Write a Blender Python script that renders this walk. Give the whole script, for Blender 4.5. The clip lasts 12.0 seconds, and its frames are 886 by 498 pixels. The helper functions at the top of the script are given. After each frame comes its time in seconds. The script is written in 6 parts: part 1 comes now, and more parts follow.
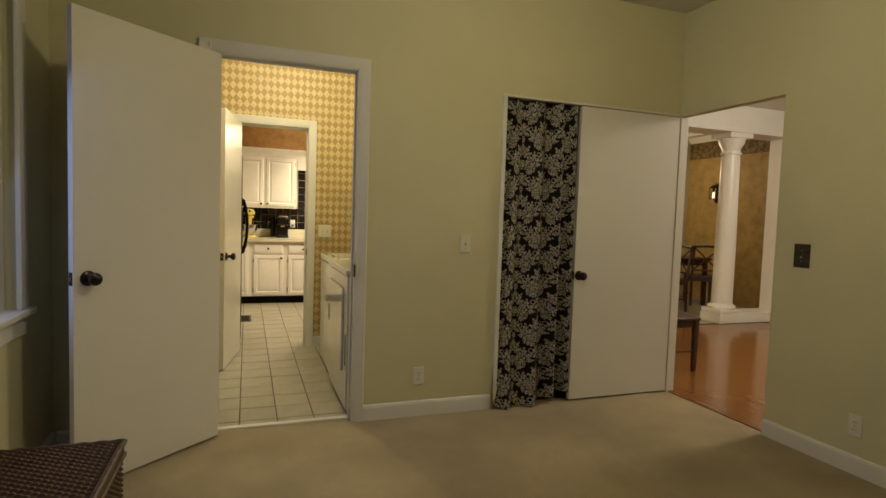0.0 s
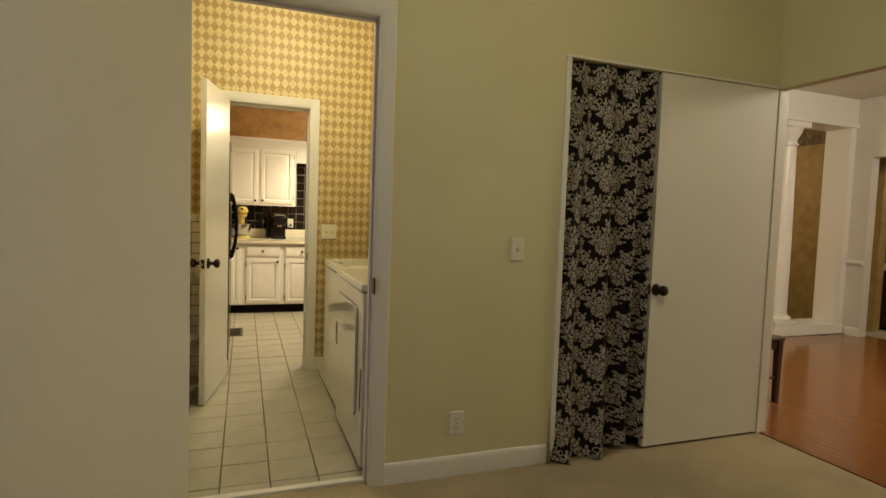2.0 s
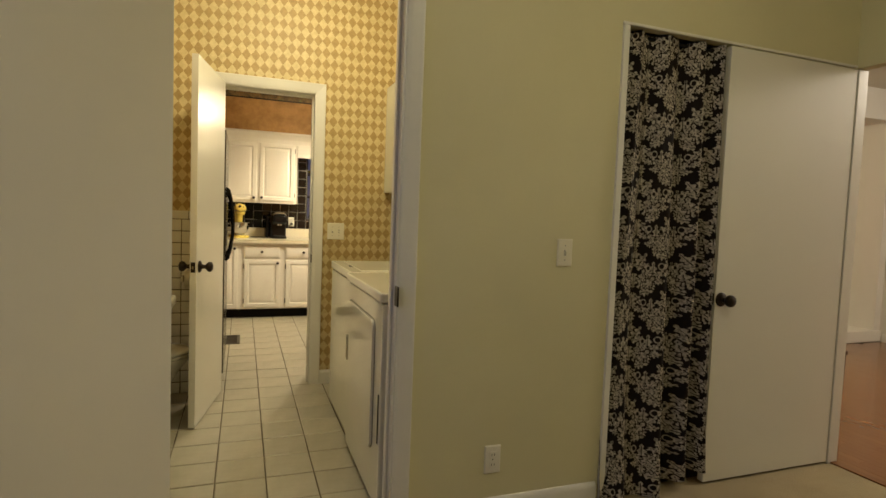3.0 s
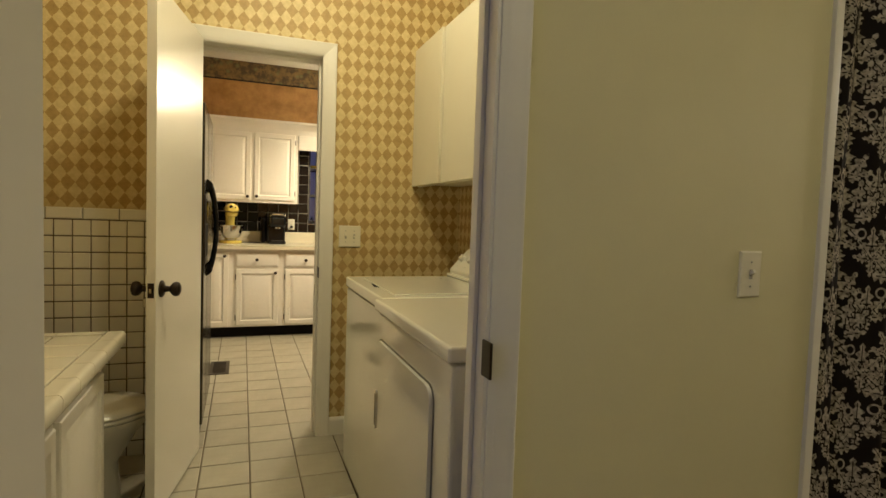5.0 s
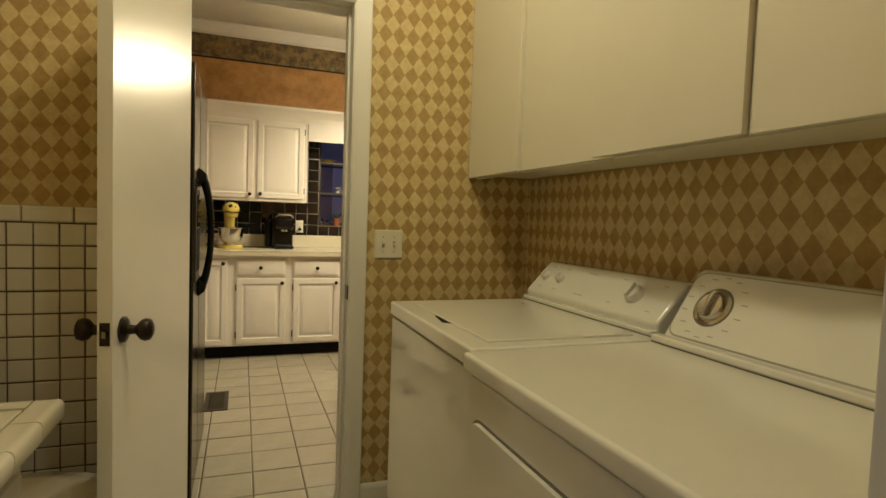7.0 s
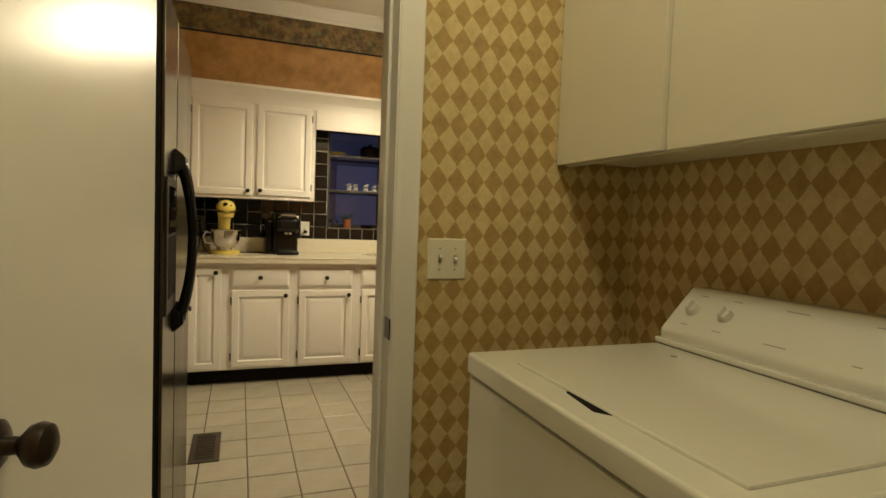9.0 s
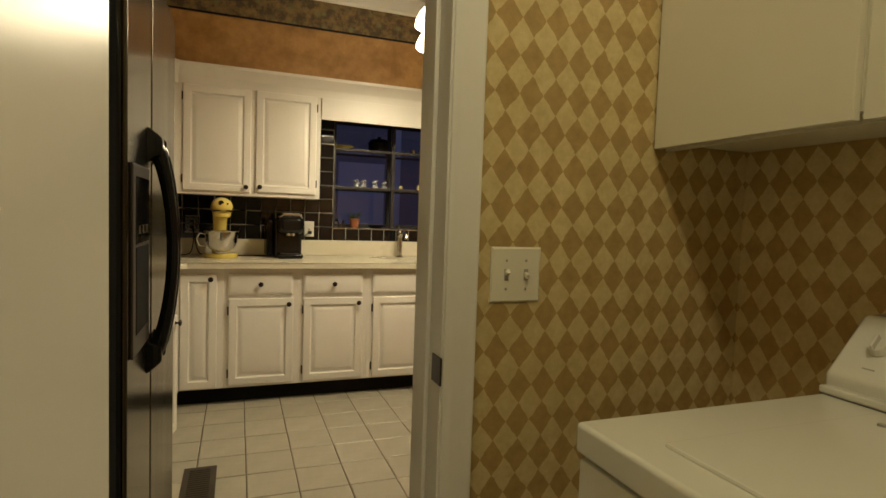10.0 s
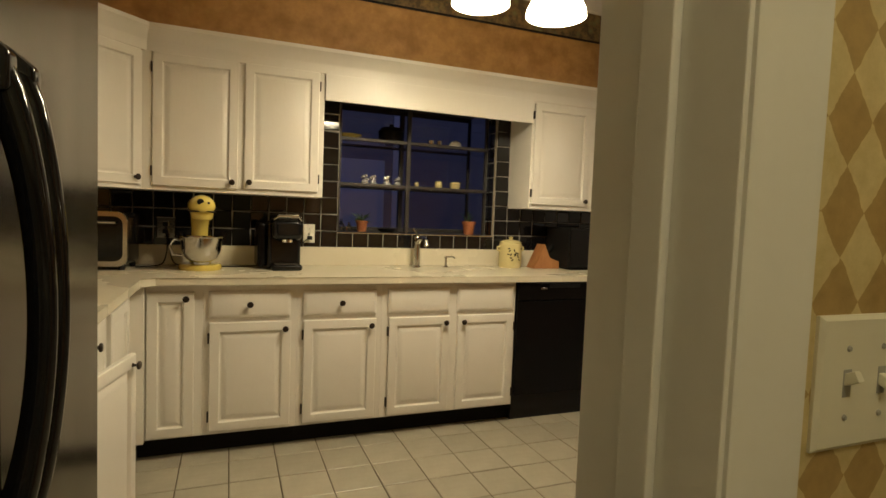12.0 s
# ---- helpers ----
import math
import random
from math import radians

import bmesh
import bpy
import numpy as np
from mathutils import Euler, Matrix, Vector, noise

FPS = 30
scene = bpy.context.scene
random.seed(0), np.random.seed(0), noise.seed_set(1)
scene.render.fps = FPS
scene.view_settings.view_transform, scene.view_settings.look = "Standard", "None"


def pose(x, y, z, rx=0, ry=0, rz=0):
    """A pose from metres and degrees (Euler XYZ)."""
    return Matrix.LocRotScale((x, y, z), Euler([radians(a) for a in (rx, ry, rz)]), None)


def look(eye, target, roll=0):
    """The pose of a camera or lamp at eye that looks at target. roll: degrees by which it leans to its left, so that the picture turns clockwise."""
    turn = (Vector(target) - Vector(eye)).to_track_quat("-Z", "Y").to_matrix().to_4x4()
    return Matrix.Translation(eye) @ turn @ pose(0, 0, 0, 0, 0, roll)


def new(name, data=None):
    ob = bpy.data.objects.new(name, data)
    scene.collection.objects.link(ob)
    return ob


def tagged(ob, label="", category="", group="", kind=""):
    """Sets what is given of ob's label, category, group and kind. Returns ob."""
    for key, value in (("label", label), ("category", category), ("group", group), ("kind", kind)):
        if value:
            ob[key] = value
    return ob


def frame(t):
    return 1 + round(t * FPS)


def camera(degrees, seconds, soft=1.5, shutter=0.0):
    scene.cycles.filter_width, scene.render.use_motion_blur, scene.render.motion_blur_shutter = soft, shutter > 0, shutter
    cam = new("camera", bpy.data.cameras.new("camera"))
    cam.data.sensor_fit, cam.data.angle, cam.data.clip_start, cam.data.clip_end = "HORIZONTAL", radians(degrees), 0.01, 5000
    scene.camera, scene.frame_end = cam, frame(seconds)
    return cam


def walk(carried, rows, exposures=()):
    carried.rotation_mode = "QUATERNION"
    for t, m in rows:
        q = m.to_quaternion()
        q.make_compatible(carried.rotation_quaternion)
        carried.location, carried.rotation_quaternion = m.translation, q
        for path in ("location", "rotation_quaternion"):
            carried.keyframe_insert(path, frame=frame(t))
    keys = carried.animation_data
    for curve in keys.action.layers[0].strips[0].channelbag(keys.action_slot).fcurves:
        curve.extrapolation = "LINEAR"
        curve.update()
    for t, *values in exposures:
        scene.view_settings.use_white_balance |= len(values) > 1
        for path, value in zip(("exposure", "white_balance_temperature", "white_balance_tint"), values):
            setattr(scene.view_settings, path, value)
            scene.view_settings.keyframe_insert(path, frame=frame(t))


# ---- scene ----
cam = camera(78.1, 12.0)
PATH = [
    (0, (-0.076, -0.21, 1.262), (0.601, 1.668, 1.144), 1.9),
    (0.5, (-0.085, 0.018, 1.261), (0.596, 1.895, 1.142), 2.0),
    (1, (-0.07, 0.21, 1.237), (0.613, 2.086, 1.119), 1.9),
    (1.5, (-0.032, 0.438, 1.24), (0.652, 2.313, 1.123), 2.0),
    (2, (-0.015, 0.645, 1.241), (0.67, 2.52, 1.123), 2.0),
    (2.5, (-0.009, 0.88, 1.242), (0.675, 2.756, 1.122), 2.1),
    (3, (-0.004, 1.092, 1.222), (0.685, 2.966, 1.104), 2.2),
    (5, (0.064, 2.028, 1.203), (0.755, 3.902, 1.093), 2.0),
    (5.5, (0.069, 2.254, 1.206), (0.761, 4.128, 1.097), 2.0),
    (6, (0.063, 2.441, 1.202), (0.753, 4.315, 1.094), 2.0),
    (6.5, (0.043, 2.629, 1.204), (0.735, 4.503, 1.096), 1.9),
    (7, (0.05, 2.819, 1.199), (0.742, 4.692, 1.091), 2.0),
    (9, (0.06, 3.541, 1.201), (0.758, 5.412, 1.094), 2.2),
    (9.5, (0.069, 3.765, 1.202), (0.769, 5.635, 1.09), 2.1),
    (10, (0.064, 3.967, 1.205), (0.767, 5.836, 1.09), 2.0),
    (10.5, (0.062, 4.159, 1.212), (0.769, 6.027, 1.099), 2.0),
    (11, (0.078, 4.339, 1.201), (0.791, 6.204, 1.087), 1.9),
    (11.5, (0.091, 4.511, 1.208), (0.813, 6.372, 1.094), 2.0),
    (12, (0.095, 4.683, 1.219), (0.827, 6.541, 1.102), 2.2),
]
walk(cam, [(t, look(eye, target, roll)) for t, eye, target, roll in PATH],
     [(0, 0.10), (2.5, 0.12), (5.0, 0.0), (5.7, -0.12), (7.0, -0.33), (9.0, -0.5), (9.6, -0.62), (10.5, -0.70), (11.2, -0.74), (12.0, -0.66)])

# ---- world and lights ----
world = bpy.data.worlds.new("dusk")
scene.world = world
world.use_nodes = True
_bg = world.node_tree.nodes["Background"]
_bg.inputs["Color"].default_value = (0.13, 0.155, 0.40, 1)
_bg.inputs["Strength"].default_value = 0.62


def lamp(name, kind, at, power, color, size=0.1, aim=None):
    d = bpy.data.lights.new(name, kind)
    d.energy, d.color = power, color
    if kind == "AREA":
        d.shape, d.size = "DISK", size
    else:
        d.shadow_soft_size = size
    o = new(name, d)
    o.matrix_world = look(at, aim) if aim else pose(*at)
    return o


WARM = (1.0, 0.76, 0.46)
lamp("den_ceiling_bulb", "POINT", (1.10, 1.25, 2.70), 29, (1.0, 0.89, 0.57), 0.10)
dusk = lamp("window_dusk", "AREA", (-1.11, 2.0, 1.50), 3.6, (0.40, 0.52, 1.0), 1.0, (0.9, 1.5, 0.2))
dusk.data.shape, dusk.data.size, dusk.data.size_y = "RECTANGLE", 1.0, 1.3
lamp("laundry_ceiling_bulb", "POINT", (0.28, 3.95, 2.64), 34, (1.0, 0.91, 0.62), 0.08)
lamp("kitchen_bulb", "POINT", (0.99, 6.57, 2.19), 37, (1.0, 0.86, 0.58), 0.04)
lamp("kitchen_bulb", "POINT", (1.37, 6.72, 2.125), 37, (1.0, 0.86, 0.58), 0.04)
lamp("kitchen_bulb", "POINT", (1.10, 6.90, 2.19), 37, (1.0, 0.86, 0.58), 0.04)
# Added fill light for the hall; no fixture is known there.
lamp("hall_fill", "POINT", (5.0, 2.4, 2.50), 104, (1.0, 0.88, 0.72), 0.30)
# Made-up point light that brightens the nook's gold wall.
lamp("nook_fill", "POINT", (6.0, 7.0, 2.10), 20, (1.0, 0.80, 0.50), 0.06)
# Invented light, apart from the chandelier, to lift the room beyond.
lamp("far_room_fill", "POINT", (8.8, 3.9, 2.0), 18, (1.0, 0.84, 0.62), 0.06)


# ---- materials ----
def node(nt, kind, **kw):
    n = nt.nodes.new(kind)
    for k, v in kw.items():
        n.inputs[k.replace("_", " ")].default_value = v
    return n


def math_node(nt, op, a, b=None):
    n = nt.nodes.new("ShaderNodeMath")
    n.operation = op
    for i, v in enumerate((a, b)):
        if v is None:
            continue
        if isinstance(v, (int, float)):
            n.inputs[i].default_value = v
        else:
            nt.links.new(v, n.inputs[i])
    return n.outputs[0]


def mixed(nt, fac, a, b, blend="MIX"):
    n = nt.nodes.new("ShaderNodeMix")
    n.data_type, n.blend_type = "RGBA", blend
    for sock, v in ((n.inputs[0], fac), (n.inputs[6], a), (n.inputs[7], b)):
        if isinstance(v, (int, float)):
            sock.default_value = v
        elif isinstance(v, tuple):
            sock.default_value = (*v[:3], 1)
        else:
            nt.links.new(v, sock)
    return n.outputs[2]


def ramp(nt, fac, a, b):
    n = nt.nodes.new("ShaderNodeMapRange")
    nt.links.new(fac, n.inputs[0])
    n.inputs[1].default_value, n.inputs[2].default_value = a, b
    return n.outputs[0]


def noise_out(nt, co, scale, detail=4, rough=0.55, out="Fac"):
    n = node(nt, "ShaderNodeTexNoise", Scale=scale, Detail=detail, Roughness=rough)
    nt.links.new(co, n.inputs["Vector"])
    return n.outputs[out]


def bump(nt, height, strength, distance=0.002):
    b = node(nt, "ShaderNodeBump", Strength=strength, Distance=distance)
    nt.links.new(height, b.inputs["Height"])
    return b.outputs[0]


def blank(name):
    m = bpy.data.materials.new(name)
    m.use_nodes = True
    nt = m.node_tree
    co = nt.nodes.new("ShaderNodeTexCoord").outputs["Object"]
    return m, nt, nt.nodes["Principled BSDF"], co


def stretched(nt, co, sx, sy, sz):
    n = nt.nodes.new("ShaderNodeMapping")
    n.inputs["Scale"].default_value = (sx, sy, sz)
    nt.links.new(co, n.inputs["Vector"])
    return n.outputs[0]


def surface(name, color, rough=0.5, metal=0.0, dark=None, var=0.5, scale=2.0, grain=60.0, relief=0.1, distance=0.001,
            coat=0.0, stretch=None, vary=0.0, spread=0.12, spec=0.5):
    """A plain surface with broad stains, fine grain, uneven gloss and relief."""
    m, nt, b, co = blank(name)
    if stretch:
        co = stretched(nt, co, *stretch)
    dark = dark or tuple(c * 0.82 for c in color)
    broad = ramp(nt, noise_out(nt, co, scale, 5), 0.38, 0.68)
    fine = noise_out(nt, co, grain, 3, 0.6)
    c = mixed(nt, math_node(nt, "MULTIPLY", broad, var), color, dark)
    c = mixed(nt, math_node(nt, "MULTIPLY", ramp(nt, fine, 0.35, 0.75), 0.35 * var), c, dark)
    if vary:
        info = nt.nodes.new("ShaderNodeObjectInfo").outputs["Random"]
        isl = nt.nodes.new("ShaderNodeNewGeometry").outputs["Random Per Island"]
        r = math_node(nt, "FRACT", math_node(nt, "ADD", info, isl))
        c = mixed(nt, math_node(nt, "MULTIPLY", r, vary), c, tuple(x * 0.6 for x in dark))
    nt.links.new(c, b.inputs["Base Color"])
    r = math_node(nt, "ADD", math_node(nt, "MULTIPLY", math_node(nt, "SUBTRACT", broad, 0.5), spread), rough)
    nt.links.new(r, b.inputs["Roughness"])
    b.inputs["Metallic"].default_value = metal
    b.inputs["Specular IOR Level"].default_value = spec
    b.inputs["Coat Weight"].default_value = coat
    if relief:
        nt.links.new(bump(nt, fine, relief, distance), b.inputs["Normal"])
    return m


def wallpaper(name):
    """Cream and tan harlequin diamonds, 58 by 77 mm, with a mottled print."""
    m, nt, b, co = blank(name)
    sep = nt.nodes.new("ShaderNodeSeparateXYZ")
    nt.links.new(co, sep.inputs[0])
    wob = math_node(nt, "MULTIPLY", math_node(nt, "SUBTRACT", noise_out(nt, co, 34, 3), 0.5), 0.26)
    u = math_node(nt, "DIVIDE", math_node(nt, "SUBTRACT", math_node(nt, "ADD", sep.outputs[0], sep.outputs[1]), 4.99 + 0.577), 0.0577)
    u = math_node(nt, "ADD", u, wob)
    v = math_node(nt, "DIVIDE", math_node(nt, "SUBTRACT", sep.outputs[2], 1.236), 0.0772)
    a = math_node(nt, "FLOOR", math_node(nt, "ADD", math_node(nt, "ADD", u, v), 0.5))
    c = math_node(nt, "FLOOR", math_node(nt, "ADD", math_node(nt, "SUBTRACT", u, v), 0.5))
    odd = math_node(nt, "FLOORED_MODULO", math_node(nt, "ADD", a, c), 2.0)
    mott = ramp(nt, noise_out(nt, co, 38, 5, 0.7), 0.35, 0.7)
    tan = mixed(nt, mott, (0.44, 0.295, 0.110), (0.325, 0.212, 0.074))
    cream = mixed(nt, mott, (0.67, 0.55, 0.285), (0.53, 0.415, 0.192))
    col = mixed(nt, odd, tan, cream)
    stain = ramp(nt, noise_out(nt, co, 1.7, 4), 0.45, 0.75)
    col = mixed(nt, math_node(nt, "MULTIPLY", stain, 0.22), col, (0.33, 0.24, 0.10))
    nt.links.new(col, b.inputs["Base Color"])
    b.inputs["Roughness"].default_value = 0.55
    nt.links.new(bump(nt, mott, 0.12, 0.0006), b.inputs["Normal"])
    return m


def damask(name):
    """Black cloth with a pale leaf print, which the cloth carries as an attribute."""
    m, nt, b, co = blank(name)
    at = nt.nodes.new("ShaderNodeAttribute")
    at.attribute_name = "leaf_print"
    uv = nt.nodes.new("ShaderNodeTexCoord").outputs["UV"]
    shade = ramp(nt, noise_out(nt, uv, 70, 4), 0.38, 0.66)
    pale = mixed(nt, shade, (0.47, 0.42, 0.35), (0.16, 0.142, 0.115))
    ink = ramp(nt, at.outputs["Fac"], 0.35, 0.65)
    nt.links.new(mixed(nt, ink, (0.010, 0.0068, 0.0062), pale), b.inputs["Base Color"])
    b.inputs["Roughness"].default_value = 0.85
    b.inputs["Specular IOR Level"].default_value = 0.15
    nt.links.new(bump(nt, noise_out(nt, uv, 900, 1), 0.15, 0.0005), b.inputs["Normal"])
    return m


def border_paper(name):
    m, nt, b, co = blank(name)
    vor = node(nt, "ShaderNodeTexVoronoi", Scale=13.0)
    nt.links.new(co, vor.inputs["Vector"])
    n = ramp(nt, noise_out(nt, co, 14, 6, 0.7), 0.42, 0.62)
    col = mixed(nt, n, (0.075, 0.05, 0.022), (0.24, 0.15, 0.05))
    col = mixed(nt, ramp(nt, vor.outputs["Distance"], 0.35, 0.1), col, (0.17, 0.16, 0.06))
    nt.links.new(col, b.inputs["Base Color"])
    b.inputs["Roughness"].default_value = 0.6
    return m


def carpet_mat(name):
    m, nt, b, co = blank(name)
    tuft = noise_out(nt, co, 330, 3, 0.7)
    # Broad darker patches: tread marks, plus a passing person's shadow put into the colour.
    broad = ramp(nt, noise_out(nt, co, 1.7, 5), 0.38, 0.66)
    mid = ramp(nt, noise_out(nt, co, 24, 4), 0.35, 0.7)
    c = mixed(nt, broad, (0.43, 0.335, 0.175), (0.27, 0.205, 0.10))
    c = mixed(nt, math_node(nt, "MULTIPLY", mid, 0.35), c, (0.30, 0.23, 0.12))
    c = mixed(nt, ramp(nt, tuft, 0.35, 0.7), mixed(nt, 0.3, c, (0.2, 0.15, 0.08)), c)
    nt.links.new(c, b.inputs["Base Color"])
    b.inputs["Roughness"].default_value = 0.95
    b.inputs["Sheen Weight"].default_value = 0.25
    nt.links.new(bump(nt, tuft, 0.6, 0.006), b.inputs["Normal"])
    return m


def wood(name, light, dark, rough=0.3, along="x", coat=0.0, vary=0.0, grain=9.0):
    m, nt, b, co = blank(name)
    sc = {"x": (0.8, grain, grain), "y": (grain, 0.8, grain), "z": (grain, grain, 0.8)}[along]
    info = nt.nodes.new("ShaderNodeObjectInfo").outputs["Random"]
    isl = nt.nodes.new("ShaderNodeNewGeometry").outputs["Random Per Island"]
    rnd = math_node(nt, "FRACT", math_node(nt, "ADD", info, isl))
    shift = nt.nodes.new("ShaderNodeVectorMath")
    nt.links.new(co, shift.inputs[0])
    comb = nt.nodes.new("ShaderNodeCombineXYZ")
    for i in range(3):
        nt.links.new(math_node(nt, "MULTIPLY", rnd, 7.3), comb.inputs[i])
    nt.links.new(comb.outputs[0], shift.inputs[1])
    v = stretched(nt, shift.outputs[0], *sc)
    g = ramp(nt, noise_out(nt, v, 2.4, 7, 0.65), 0.32, 0.7)
    f = noise_out(nt, stretched(nt, v, 1, 6, 6), 6.0, 2)
    c = mixed(nt, g, light, dark)
    c = mixed(nt, math_node(nt, "MULTIPLY", ramp(nt, f, 0.5, 0.7), 0.3), c, dark)
    if vary:
        c = mixed(nt, math_node(nt, "MULTIPLY", rnd, vary), c, tuple(x * 0.7 for x in dark))
    nt.links.new(c, b.inputs["Base Color"])
    nt.links.new(math_node(nt, "ADD", math_node(nt, "MULTIPLY", g, 0.12), rough), b.inputs["Roughness"])
    b.inputs["Coat Weight"].default_value = coat
    b.inputs["Coat Roughness"].default_value = 0.15
    nt.links.new(bump(nt, f, 0.08, 0.0005), b.inputs["Normal"])
    return m


def glass(name, color=(0.9, 0.95, 0.95), rough=0.0):
    m, nt, b, co = blank(name)
    b.inputs["Base Color"].default_value = (*color, 1)
    b.inputs["Transmission Weight"].default_value = 1
    b.inputs["Roughness"].default_value = rough
    b.inputs["IOR"].default_value = 1.45
    return m


def lit_shade(name, color, strength):
    """Opal glass: lets light through as a glow and shines itself."""
    m, nt, b, co = blank(name)
    tr = nt.nodes.new("ShaderNodeBsdfTranslucent")
    tr.inputs["Color"].default_value = (0.9, 0.88, 0.82, 1)
    b.inputs["Base Color"].default_value = (0.85, 0.84, 0.80, 1)
    b.inputs["Emission Color"].default_value = (*color, 1)
    b.inputs["Emission Strength"].default_value = strength
    mix = nt.nodes.new("ShaderNodeMixShader")
    mix.inputs[0].default_value = 0.45
    nt.links.new(b.outputs[0], mix.inputs[1])
    nt.links.new(tr.outputs[0], mix.inputs[2])
    nt.links.new(mix.outputs[0], nt.nodes["Material Output"].inputs[0])
    return m


def glowing(name, color, strength):
    m, nt, b, co = blank(name)
    b.inputs["Base Color"].default_value = (0.8, 0.8, 0.76, 1)
    b.inputs["Emission Color"].default_value = (*color, 1)
    b.inputs["Emission Strength"].default_value = strength
    return m


